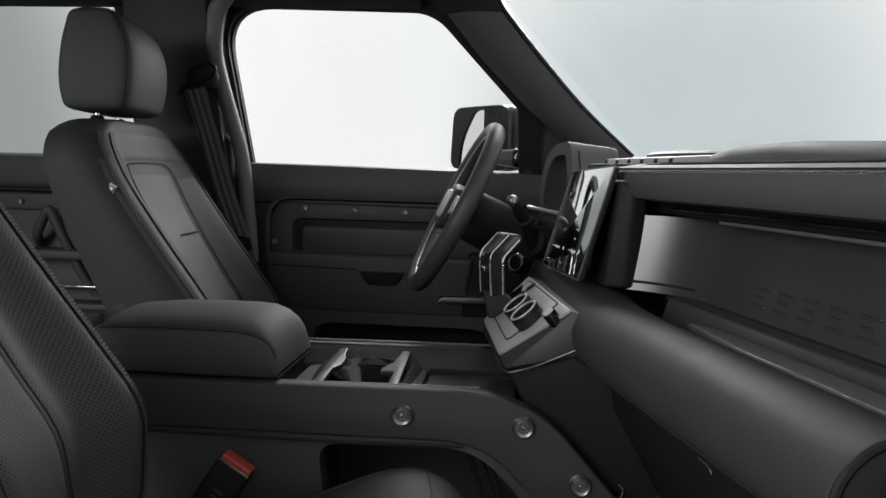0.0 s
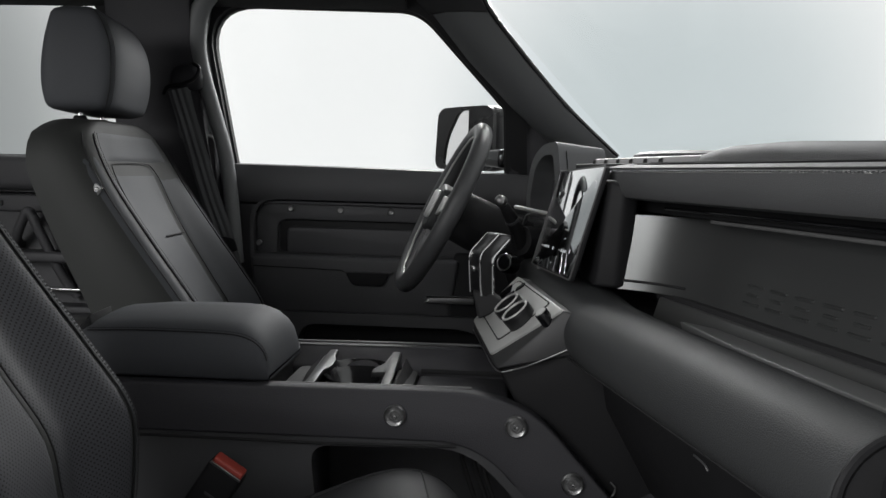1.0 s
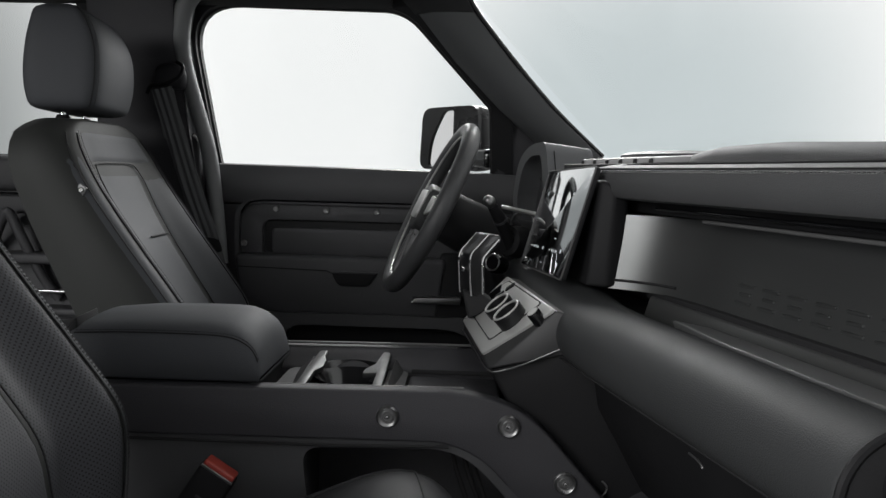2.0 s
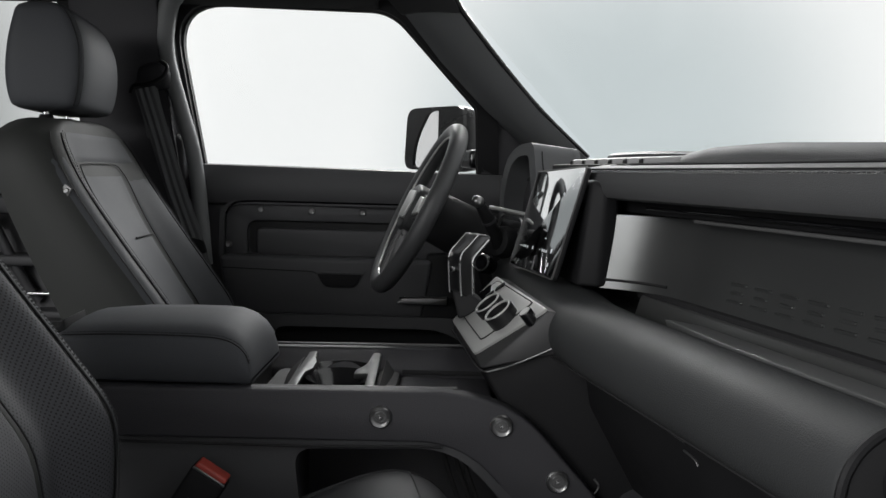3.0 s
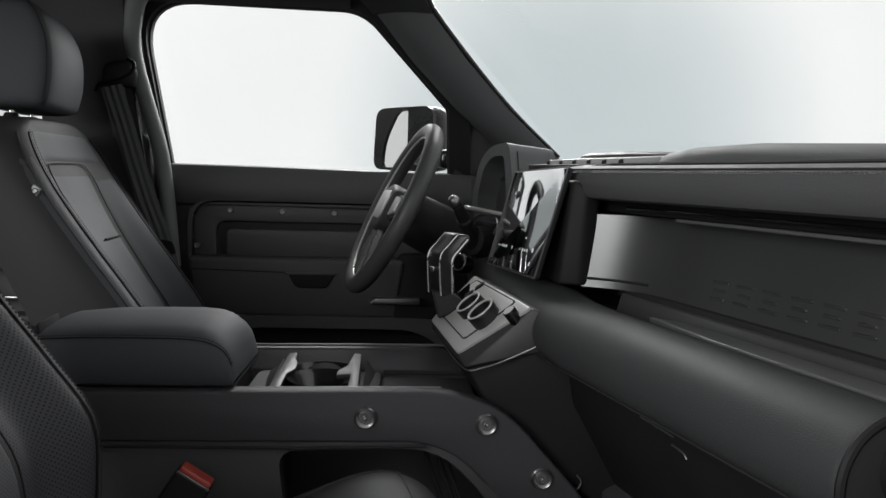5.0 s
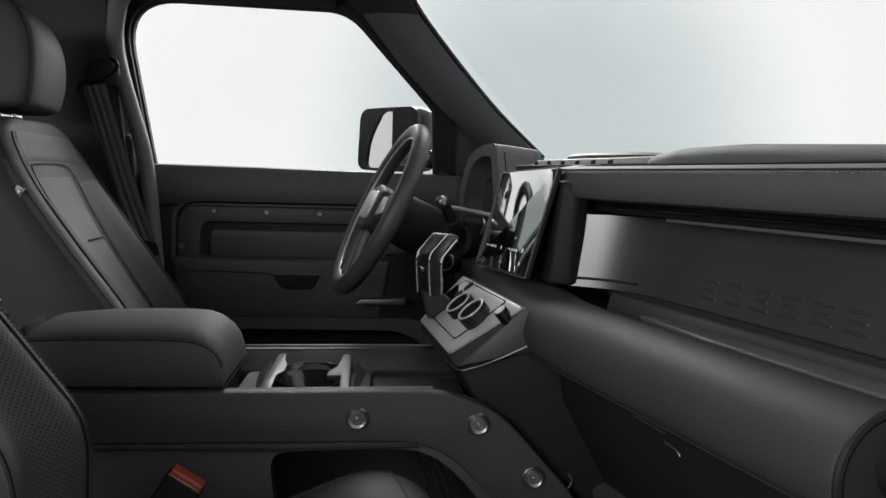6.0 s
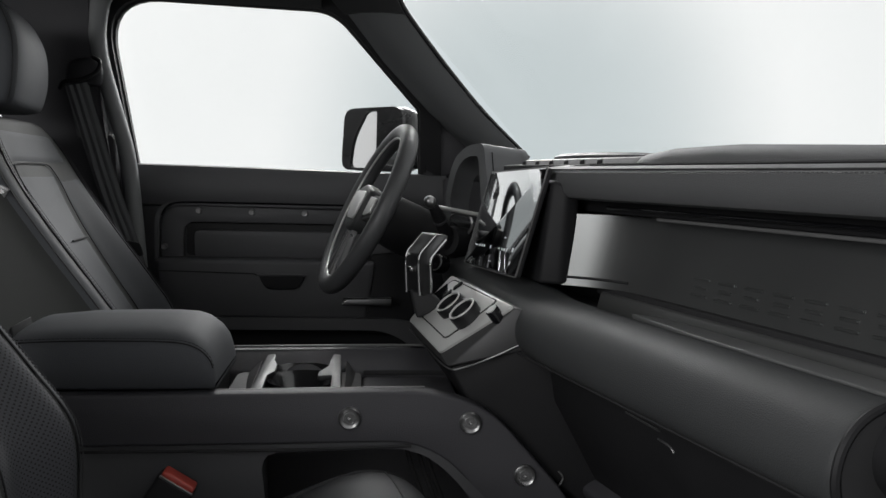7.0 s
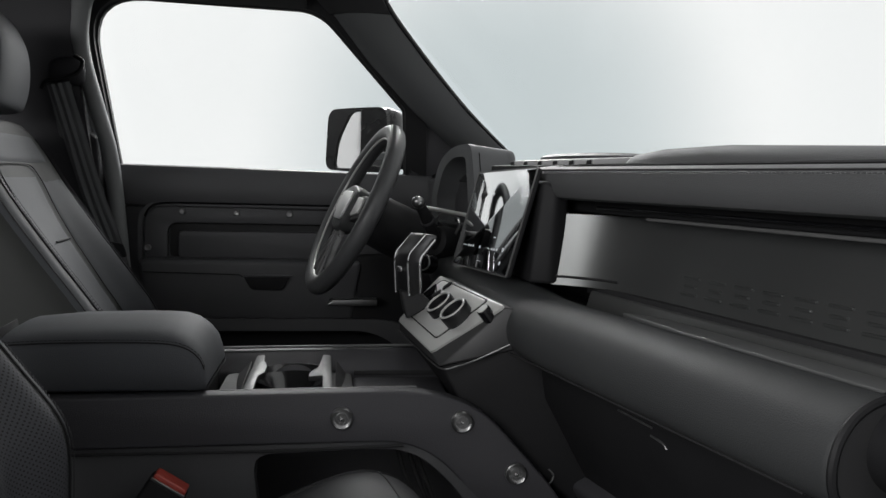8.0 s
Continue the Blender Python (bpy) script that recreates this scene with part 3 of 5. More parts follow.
def car_seat(turn, xo, yc, inner, label, tag, head_at, dz=0.0, va=-0.5, vb=0.5, insert=None):
    fr = pose(0, 0, 0, 0, 0, turn) @ Matrix.Translation((xo, yc, 0))
    s = thing("car_seat", pose(0, 0, 0, 0, 0, turn) @ Matrix.Translation((xo - 0.3, yc, 0)), label, "car seat", "front seats")
    zs = [0.30 + 0.56 * i / 28 for i in range(29)]
    rings = [back_ring(z) for z in zs] + [back_ring(0.875, 0.03), back_ring(0.885, 0.09), back_ring(0.89, 0.22), back_ring(0.89, 0.5, 0.002)]
    back = part("backrest", loft(rings), LEATHER_SHADED, s, "dark grey leather backrest with bolsters", fr, sharp=60)
    part("centre_panel", front_patch(va, vb, 0.36, 0.80, 0.0040 if insert else 0.0065), insert or PERFORATED, back, "perforated leather insert", fr)
    for sg in (-1, 1):
        part("bolster_panel", front_patch(*((vb + 0.005, 0.80) if sg > 0 else (-0.80, va - 0.005)), 0.33, 0.79, 0.0050), insert or PERFORATED, back, "", fr)
        zz = [0.32 + 0.54 * i / 40 for i in range(41)]
        v_edge = (lambda q: (lambda z: q * 0.93))(sg)
        v_in = (lambda q: (lambda z: q * 0.815))(sg)
        v_in2 = (lambda q: (lambda z: q * 0.785))(sg)
        part("seam", tube(front_line(v_edge, zz, 0.0005), 0.0013, 6), SEAM, back, "", fr)
        part("stitching", stitches(front_line(v_in, zz, 0.0035), 0.006, 0.0008, (0.001, 0, 0.0005)), THREAD, back, "", fr)
        part("stitching", stitches(front_line(v_in2, zz, 0.0045), 0.006, 0.0008, (0.001, 0, 0.0005)), THREAD, back, "", fr)
        part("piping", tube(front_line((lambda q: (lambda z: q * 0.80))(sg), zz, 0.0008), 0.0015, 6), SEAM, back, "", fr)
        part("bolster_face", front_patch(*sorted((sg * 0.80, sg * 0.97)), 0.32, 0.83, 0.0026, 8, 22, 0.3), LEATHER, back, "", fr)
    part("lumbar_seam", tube([(seat_front(v, 0.655) + 0.006, v * lerp(HALF, 0.655), 0.656) for v in [vb - 0.5 + 0.05 * j for j in range(10)]], 0.0018, 6), SEAM, back, "", fr)
    yoke = [(va - 0.01, z) for z in ((0.715, 0.74, 0.765) if insert else (0.34, 0.45, 0.55, 0.70, 0.765))] + [(va + 0.04, 0.79), (va + 0.14, 0.803), (0, 0.806), (vb - 0.14, 0.803), (vb - 0.04, 0.79)] + [(vb + 0.01, z) for z in (0.765, 0.70, 0.55, 0.45, 0.34)]
    part("yoke_seam", tube([(seat_front(p.x, p.y) + 0.0035, p.x * lerp(HALF, p.y), p.y + 0.001) for p in (Vector((q.x, q.y, 0)) for q in smooth_path([(u, v, 0) for u, v in yoke], 5))], 0.0012, 6), SEAM, back, "", fr)
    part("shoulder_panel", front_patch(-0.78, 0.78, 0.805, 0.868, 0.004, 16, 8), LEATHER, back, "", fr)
    # headrest on two posts
    hf = pose(0, 0, 0, 0, 0, 10) @ Matrix.Translation(head_at)
    hd = []
    for i in range(25):
        z = 0.905 + 0.200 * (0.5 - 0.5 * math.cos(math.pi * i / 24))
        xb, xf, w = (lerp([(r[0], r[k]) for r in HEAD], z) for k in (1, 2, 3))
        hd.append([(x, y, z + 0.014 * (x + 0.62)) for x, y in squircle((xb + xf) / 2, 0, (xf - xb) / 2, w, 6.5, 72)])
    head = part("headrest", loft(hd), LEATHER, s, "padded leather headrest", hf, sharp=60)
    for sg in (-1, 1):
        edge = []
        for i in range(21):
            z = 0.912 + 0.190 * i / 20
            xb, xf, w = (lerp([(r[0], r[k]) for r in HEAD], z) for k in (1, 2, 3))
            edge.append(((xb + xf) / 2 + (xf - xb) / 2 * 0.84, sg * w * 0.945, z + 0.014 * 0.05))
        part("seam", tube(edge, 0.0014, 6), SEAM, head, "", hf)
        part("stitching", stitches([(x + 0.006, y * 0.965, z) for x, y, z in edge], 0.006, 0.0007, (0.0006, 0, 0)), THREAD, head, "", hf)
        part("headrest_post", tube([(-0.64, sg * 0.065, 0.86), (-0.64, sg * 0.065, 0.93)], 0.0055, 10), CHROME, s, "bright steel post", hf)
        part("post_collar", lathe([(0.0001, 0.012), (0.010, 0.012), (0.013, 0.008), (0.014, 0), (0.014, -0.01)], Matrix.Translation((-0.64, sg * 0.065, 0.887)), 20), DARK, s, "", hf)
    # cushion, softly domed and rising towards the knees
    def cushion_top(x, y):
        zt, w = lerp(CUSHION_Z, x), lerp(CUSHION_W, x)
        q = max(0.0, 1 - min(1, abs(y) / w) ** 3.0) ** (1 / 3.0)
        return 0.28 + dz + q * (zt - 0.28) - 0.02 * max(0, 1 - (y / (0.6 * w)) ** 2) * ease(-0.02, -0.12, x)

    rings = []
    for i in range(27):
        x = -0.44 + 0.54 * (1 - (1 - i / 26) ** 1.6)
        w = lerp(CUSHION_W, x)
        up = [w * math.cos(math.pi * j / 24) for j in range(25)]
        rings.append([(x, y, max(cushion_top(x, y), 0.28 + dz)) for y in up] + [(x, -w * 0.97 + 2 * w * 0.97 * j / 6, 0.22 + dz) for j in range(7)])
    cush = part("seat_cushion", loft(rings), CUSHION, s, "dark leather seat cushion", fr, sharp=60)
    for sg in (-1, 1):
        run = [(-0.40 + 0.48 * i / 30, sg * 0.155) for i in range(31)]
        part("seam", tube([(x, y, cushion_top(x, y) + 0.0003) for x, y in run], 0.0013, 6), SEAM, cush, "", fr)
        part("stitching", stitches([(x, y + sg * 0.008, cushion_top(x, y + sg * 0.008) + 0.0002) for x, y in run], 0.006, 0.0007, (0, 0, 0.0006)), THREAD, cush, "", fr)
    part("cross_seam", tube([(0.035, y / 100, cushion_top(0.035, y / 100) + 0.0003) for y in range(-15, 16)], 0.0013, 6), SEAM, cush, "", fr)
    part("seat_base", hull([(x, y, z) for x, z in ((-0.44, 0.23 + dz), (0.05, 0.23 + dz), (-0.40, 0.05), (-0.02, 0.05)) for y in (-0.21, 0.21)], 0.015), DARK, s, "", fr)
    for sg in (-1, 1):
        part("seat_rail", box((-0.45, sg * 0.17 - 0.02, 0.0), (0.08, sg * 0.17 + 0.02, 0.055), 0.004), DARK, s, "", fr)
    if tag:
        p = Vector((seat_front(inner * 0.97, 0.757) + 0.001, inner * 0.236, 0.757))
        t = part("fabric_tag", box((-0.008, -0.002, -0.009), (0.008, 0.002, 0.009), 0.001, 2, Matrix.Translation(p) @ pose(0, 0, 0, 0, 30, -10)), RIM, s, "small grey airbag tag", fr)
        part("tag_button", lathe([(0.0001, 0.003), (0.0035, 0.003), (0.005, 0.001), (0.005, -0.002)], Matrix.Translation(p) @ pose(0.001, -0.002, 0, 90, 0, 0), 16), STEEL, t, "", fr)
    return s


car_seat(4.5, -0.019, 0.398, -1, "dark grey leather driver's seat with headrest beside the armrest", True, (0, 0.450, 0), -0.045, -0.62, 0.45, LEATHER)
car_seat(10, -0.03, -0.40, 1, "dark grey perforated leather passenger seat with stitched bolsters", False, (-0.03, -0.40, 0), 0.0, -0.28, 0.28)

# ---- centre console ----
con = thing("centre_console", pose(-0.1, 0, 0), "black grained centre console with cup holders and round fasteners", "centre console")
arc = lambda u, v, w: (u, -0.150 + w, v)
band = rounded([(-0.60, 0.408), (-0.60, 0.480), (0.120, 0.489), (0.205, 0.462), (0.335, 0.318), (0.385, 0.20), (0.30, 0.20), (0.212, 0.318), (0.115, 0.413)], [0.01, 0.006, 0.07, 0.05, 0.05, 0.02, 0.02, 0.05, 0.06], 7)
part("side_rail", prism(band, arc, 0.030, 0.007, 3), PLASTIC, con, "grained arched side rail")
part("far_side_rail", prism(band, lambda u, v, w: (u, 0.080 + w, v + 0.012), 0.04, 0.007, 3), PLASTIC, con)
part("rail_piping", tube([(-0.60, -0.1515, 0.4035), (-0.1, -0.1515, 0.4035), (0.09, -0.1515, 0.408)], 0.0022, 6), SEAM, con)
cav_o = rounded([(-0.62, 0.02), (-0.62, 0.405), (0.13, 0.412), (0.22, 0.33), (0.30, 0.02)], [0.01, 0.01, 0.04, 0.05, 0.01], 7)
cav_i = rounded([(-0.090, 0.06), (-0.128, 0.396), (0.105, 0.402), (0.195, 0.315), (0.27, 0.06)], [0.02, 0.03, 0.05, 0.06, 0.02], 7)
# lighter trim than the rail makes up for light that the seat blocks
part("side_panel", framework(cav_o, cav_i, lambda u, v, w: (u, -0.142 + w, v), 0.03, 0.006), DOORTRIM, con, "smooth dark side panel with an opening")
# cubby faces take the lighter door trim too, to lift the unlit cavity
part("cubby_lining", box((-0.16, 0.06, 0.03), (0.30, 0.07, 0.42), 0.004), DOORTRIM, con)
part("cubby_back", box((-0.150, -0.110, 0.08), (-0.140, 0.06, 0.40), 0.003), DOORTRIM, con)
part("cubby_floor", box((-0.60, -0.115, 0.02), (0.30, 0.06, 0.10), 0.01), DOORTRIM, con)
part("tray_floor", box((-0.60, -0.10, 0.432), (0.16, 0.080, 0.440), 0.003), DARK, con)
part("near_edge_strip", tube([(-0.21, -0.124, 0.4835), (0.0, -0.124, 0.4865), (0.11, -0.124, 0.488)], 0.0022, 6), RIM, con, "thin bright edge line")
part("far_deck", hull([(-0.24, 0.035, 0.470), (0.17, 0.035, 0.474), (-0.24, 0.085, 0.497), (0.17, 0.085, 0.502), (-0.24, 0.035, 0.44), (0.17, 0.035, 0.44), (-0.24, 0.09, 0.44), (0.17, 0.09, 0.44)], 0.004), PLASTIC, con)
part("far_edge_strip", tube([(-0.23, 0.082, 0.502), (0.0, 0.082, 0.505), (0.16, 0.082, 0.507)], 0.0022, 6), RIM, con)
part("sliding_cover", box((0.018, -0.095, 0.446), (0.165, 0.030, 0.464), 0.006), PLASTIC, con, "closed sliding cover")
part("cover_slot", box((0.020, 0.0305, 0.466), (0.165, 0.0345, 0.474), 0.001), SEAM, con)
holder = part("cup_holder", framework(rounded([(-0.185, -0.098), (-0.185, 0.036), (0.016, 0.036), (0.016, -0.098)], 0.02), rounded([(-0.135, -0.080), (-0.135, 0.034), (-0.018, 0.034), (-0.018, -0.080)], 0.02), lambda u, v, w: (u, v, 0.440 + w), 0.030, 0.004), DARK, con, "dark moulded double cup holder")
part("holder_cup", lathe([(0.0001, 0.002), (0.026, 0.002), (0.032, 0.006), (0.050, 0.036), (0.056, 0.043), (0.056, 0.040), (0.034, 0.0)], Matrix.Translation((-0.077, -0.020, 0.431)), 40), TUB, holder)
part("cup_wall", loft([[(-0.079 + r * math.cos(q), -0.006 + r * math.sin(q), z) for r, z in ((0.030, 0.441), (0.044, 0.460), (0.058, 0.482), (0.061, 0.482), (0.048, 0.460), (0.034, 0.439))] for q in (math.radians(12 + 6 * j) for j in range(27))]), TUB, holder, "glossy sloping tub wall")
for xa, xb in ((-0.149, -0.186), (-0.010, 0.022)):
    part("holder_cheek", hull([(xa, -0.10, 0.474), (xa, 0.060, 0.4865), (xb, -0.10, 0.450), (xb, 0.040, 0.456), (xa, -0.10, 0.441), (xa, 0.060, 0.441), (xb, -0.10, 0.441), (xb, 0.040, 0.441)], 0.003), DARK, holder)
for x0, x1, sg in ((-0.146, -0.126, 1), (-0.034, -0.014, -1)):
    o = [(x0, -0.112), (x0 + 0.004, 0.062), (x1 - 0.002, 0.066), (x1, 0.03)] if sg > 0 else [(x0, 0.03), (x0 + 0.002, 0.066), (x1 - 0.004, 0.062), (x1, -0.112)]
    notch = [(x1 + 0.006, 0.010), (x1 + 0.006, -0.025), (x1 - 0.004, -0.045), (x1 - 0.004, -0.112)] if sg > 0 else [(x0 + 0.004, -0.112), (x0 + 0.004, -0.045), (x0 - 0.018, -0.050), (x0 - 0.018, -0.030), (x0 - 0.004, 0.0)]
    part("cup_clip", prism(rounded(o + notch, 0.005, 4), lambda u, v, w: (u, v, 0.4735 + 0.012 * (v + 0.1) / 0.17 + w), 0.009, 0.002), CLIP, holder, "pale grey cup clip")
for x, z in ((0.0, 0.45), (0.176, 0.442), (0.26, 0.361)):
    f = part("fastener", lathe([(0.0001, 0.0062), (0.0035, 0.0062), (0.0040, 0.0045), (0.0062, 0.0045), (0.0068, 0.0065), (0.0085, 0.0065), (0.0092, 0.0035), (0.0118, 0.0035), (0.0146, 0.0058), (0.0165, 0.0040), (0.0165, -0.002)], aim((x, -0.150, z), (0, -1, 0)), 36), STEEL, con, "round grey steel fastener")
    part("fastener_pin", lathe([(0.0001, 0.0015), (0.0022, 0.0012), (0.0030, 0), (0.0030, -0.002)], aim((x, -0.1562, z), (0, -1, 0)), 16), CHROME, f)
part("kick_edge", tube(smooth_path([(0.318, -0.128, 0.357), (0.325, -0.128, 0.348), (0.322, -0.128, 0.338), (0.314, -0.128, 0.330)], 5), 0.0016, 6), RIM, con)
for dx in (0.0, 0.018, 0.03):
    part("cubby_cable", tube(smooth_path([(0.075 + dx, 0.05, 0.408), (0.085 + dx, 0.0, 0.38), (0.10 + dx, -0.03, 0.33), (0.13 + dx, -0.05, 0.25), (0.16 + dx, -0.05, 0.11)], 6), 0.004, 8), RUBBER, con, "thin black cable")
# padded lid: upright flanks, a crease and a gently crowned top
lid_rings = []
for x, z0, zc, zt, k in ((-0.492, 0.515, 0.530, 0.540, 0.85), (-0.487, 0.492, 0.545, 0.558, 0.96), (-0.470, 0.486, 0.551, 0.570, 1), (-0.40, 0.486, 0.554, 0.577, 1), (-0.32, 0.486, 0.555, 0.579, 1), (-0.26, 0.486, 0.555, 0.579, 1), (-0.225, 0.486, 0.554, 0.577, 1), (-0.204, 0.486, 0.550, 0.571, 1), (-0.188, 0.486, 0.542, 0.560, 1), (-0.177, 0.486, 0.531, 0.545, 1.0), (-0.171, 0.486, 0.517, 0.527, 0.995), (-0.1685, 0.487, 0.503, 0.510, 0.985), (-0.168, 0.490, 0.498, 0.503, 0.96)):
    far = 0.058
    sec = [(-0.130, z0 + 0.001), (-0.136, z0 + 0.006), (-0.1385, z0 + (zc - z0) * 0.5), (-0.138, zc - 0.006), (-0.1345, zc), (-0.124, zc + (zt - zc) * 0.42), (-0.10, zc + (zt - zc) * 0.74), (-0.06, zt - 0.001), (-0.02, zt), (0.02, zt - 0.002), (far - 0.014, zt - 0.010), (far - 0.002, zt - 0.024 if zt - 0.024 > z0 + 0.004 else z0 + 0.004), (far, z0 + 0.006), (far - 0.006, z0), (-0.04, z0), (-0.12, z0)]
    lid_rings.append([(x - 0.024 * ease(-0.34, -0.18, x), -0.04 + (y + 0.04) * k, z) for y, z in sec])
lid = part("armrest_lid", loft(lid_rings), LEATHER, con, "padded leather armrest lid", sharp=70)
lid_line = smooth_path([(-0.47, -0.1345, 0.5545), (-0.40, -0.1345, 0.5575), (-0.33, -0.1345, 0.5582), (-0.275, -0.1345, 0.5578), (-0.245, -0.1345, 0.5560), (-0.226, -0.1345, 0.5518), (-0.211, -0.1345, 0.5438), (-0.2005, -0.1345, 0.5325), (-0.195, -0.1345, 0.519)], 6)
part("seam", tube(lid_line, 0.0010, 6), SEAM, lid)
part("stitching", stitches([p + Vector((0, 0.004, 0.0022)) for p in lid_line], 0.006, 0.0007, (0, -0.0003, 0.0006)), THREAD, lid)
part("armrest_box", box((-0.60, -0.125, 0.40), (-0.20, 0.055, 0.484), 0.006), DARK, con)
part("lid_hinge", hull([(-0.505, -0.12, 0.54), (-0.475, -0.12, 0.575), (-0.47, -0.12, 0.545), (-0.51, -0.05, 0.54), (-0.475, -0.05, 0.578), (-0.47, -0.05, 0.54)], 0.003), DARK, con)
part("hinge_support", box((-0.60, -0.11, 0.48), (-0.485, 0.06, 0.535), 0.01), DARK, con)

# tower with the climate plate
C, L, UR, UL = (Vector(p) for p in ((0.136, -0.080, 0.529), (0.1024, 0.150, 0.5365), (0.237, -0.143, 0.613), (0.183, 0.180, 0.617)))
nrm = (UR - C).cross(L - C).normalized()
if nrm.z < 0:
    nrm = -nrm
TOWER = material("dark_satin_tower", (0.034, 0.034, 0.035), 0.50, 0.0, 0.08, 12, 0.1, 1200)
tower = part("tower", hull([C - nrm * 0.002, L - nrm * 0.002, UR - nrm * 0.002, UL - nrm * 0.002, (0.145, -0.108, 0.514), (0.1055, 0.140, 0.520), (0.205, -0.138, 0.536), (0.260, -0.150, 0.565), (0.30, 0.15, 0.60), (0.30, -0.150, 0.60), (0.30, -0.15, 0.56), (0.30, 0.14, 0.55)], 0.003), TOWER, con, "satin grey control tower")
part("tower_trunk", hull([(0.148, -0.100, 0.512), (0.258, -0.142, 0.562), (0.30, -0.14, 0.55), (0.112, 0.13, 0.517), (0.30, 0.11, 0.55), (0.19, -0.115, 0.44), (0.36, -0.125, 0.30), (0.42, -0.125, 0.30), (0.19, 0.10, 0.44), (0.36, 0.10, 0.20), (0.42, 0.10, 0.30)], 0.006), DARK, con)
part("tower_edge", tube(smooth_path([(0.1035, 0.146, 0.5205), (0.122, 0.03, 0.5165), (0.1445, -0.1095, 0.5135), (0.170, -0.126, 0.519), (0.205, -0.1395, 0.5355), (0.260, -0.1515, 0.565)], 5), 0.0013, 6), STEEL, con)
ex = (UR - C).normalized()
ey = nrm.cross(ex).normalized()
if (L - C).dot(ey) < 0:
    ey = -ey


def plate_uv(p):
    d = Vector(p) - C
    return (d.dot(ex), d.dot(ey))


on_plate = lambda u, v, w: C + ex * u + ey * v + nrm * w
quad = [plate_uv(p) for p in (C, UR, UL, L)]
plate = part("climate_plate", prism(rounded(quad, 0.010, 5), lambda u, v, w: on_plate(u, v, w - 0.004), 0.006, 0.0018), SILVER, con, "satin silver climate control plate")
inset = [Vector(q) for q in ((0.0074, 0.029), (0.1127, 0.0462), (-0.0167, 0.2475), (-0.1103, 0.2267))]
mid = sum(inset, Vector((0, 0))) / 4
inset2 = [mid + (q - mid) * 0.955 for q in inset]
part("inset_groove", framework(rounded(inset, 0.012), rounded(inset2, 0.012), lambda u, v, w: on_plate(u, v, w + 0.0008), 0.0018, 0.0003), SEAM, plate)
part("inset_plate", prism(rounded(inset2, 0.010), lambda u, v, w: on_plate(u, v, w + 0.0012), 0.0022, 0.0006), SILVER, plate)
ax = Vector((-0.62, -0.15, 0.77)).normalized()
part("lever_well", prism(rounded([(-0.1027, 0.228), (-0.071, 0.1806), (-0.0465, 0.1649), (-0.0215, 0.2016), (-0.030, 0.245)], 0.006), lambda u, v, w: on_plate(u, v, w + 0.0026), 0.0016, 0.0004), GLOSS, plate, "gloss black lever surround")
for p in ((0.161, 0.023, 0.590), (0.173, -0.060, 0.5925)):
    m = aim(Vector(p), ax)
    dial = part("climate_dial", lathe([(0.0235, -0.034), (0.0250, -0.004), (0.0250, 0.002), (0.0240, 0.004), (0.0190, 0.003), (0.0180, -0.006), (0.0001, -0.008)], m, 40), GRIPBODY, plate, "black rotary dial with a bright rim")
    part("dial_rim", tube([m @ Vector((0.0222 * math.cos(2 * math.pi * j / 40), 0.0222 * math.sin(2 * math.pi * j / 40), 0.0042)) for j in range(40)], 0.0019, 8, True, up=ax), SILVER, dial, "bright metal rim")
m = aim(Vector((0.212, -0.127, 0.599)), ax)
kn = part("volume_knob", lathe([(0.0105, -0.014), (0.0105, 0.008), (0.0098, 0.010), (0.0001, 0.010)], m, 32), GLOSS, plate, "small silver topped knob")
part("knob_cap", lathe([(0.0090, 0.0095), (0.0086, 0.0112), (0.0001, 0.0115)], m, 32), SILVER, kn)
for u, v in ((0.62, 0.80), (0.86, 0.80)):
    q = inset2[0] + (inset2[1] - inset2[0]) * u + (inset2[3] - inset2[0]) * v
    part("plate_button", box((-0.010, -0.006, 0), (0.010, 0.006, 0.0035), 0.0015, 2, Matrix.Translation(on_plate(q.x, q.y, 0.003)) @ Matrix((ex, ey, nrm)).transposed().to_4x4()), DARK, plate)

# gear lever
lever = thing("gear_lever", pose(0.12, 0.12, 0.57), "black gear lever with bright metal edges", "gear lever")
LV = Matrix.Translation((0.120, 0.12, 0)) @ pose(0, 0, 0, 0, 0, 24) @ Matrix.Translation((-0.112, -0.12, 0))
prof = rounded([(0.096, 0.598), (0.094, 0.664), (0.126, 0.700), (0.152, 0.698), (0.152, 0.686), (0.122, 0.655), (0.124, 0.596), (0.112, 0.586)], 0.006, 5)
part("grip", prism(prof, lambda u, v, w: LV @ Vector((u, 0.096 + w, v)), 0.050, 0.006, 3), GRIPBODY, lever, "satin dark grip")
part("inner_trim", tube(smooth_path([LV @ Vector(p) for p in ((0.119, 0.0955, 0.594), (0.1175, 0.0955, 0.625), (0.1175, 0.0955, 0.655), (0.130, 0.0955, 0.672), (0.147, 0.0955, 0.690))], 5), 0.0030, 8), CHROME, lever, "bright metal inner edge")
for y in (0.0965, 0.1455):
    part("edge_trim", tube(smooth_path([LV @ Vector(p) for p in ((0.097, y, 0.592), (0.0945, y, 0.625), (0.0945, y, 0.662), (0.110, y, 0.681), (0.127, y, 0.699))], 5), 0.0022, 8), CHROME, lever, "bright metal edge")
part("side_button", box((0.088, 0.112, 0.632), (0.096, 0.130, 0.642), 0.002, 3, LV), CHROME, lever)
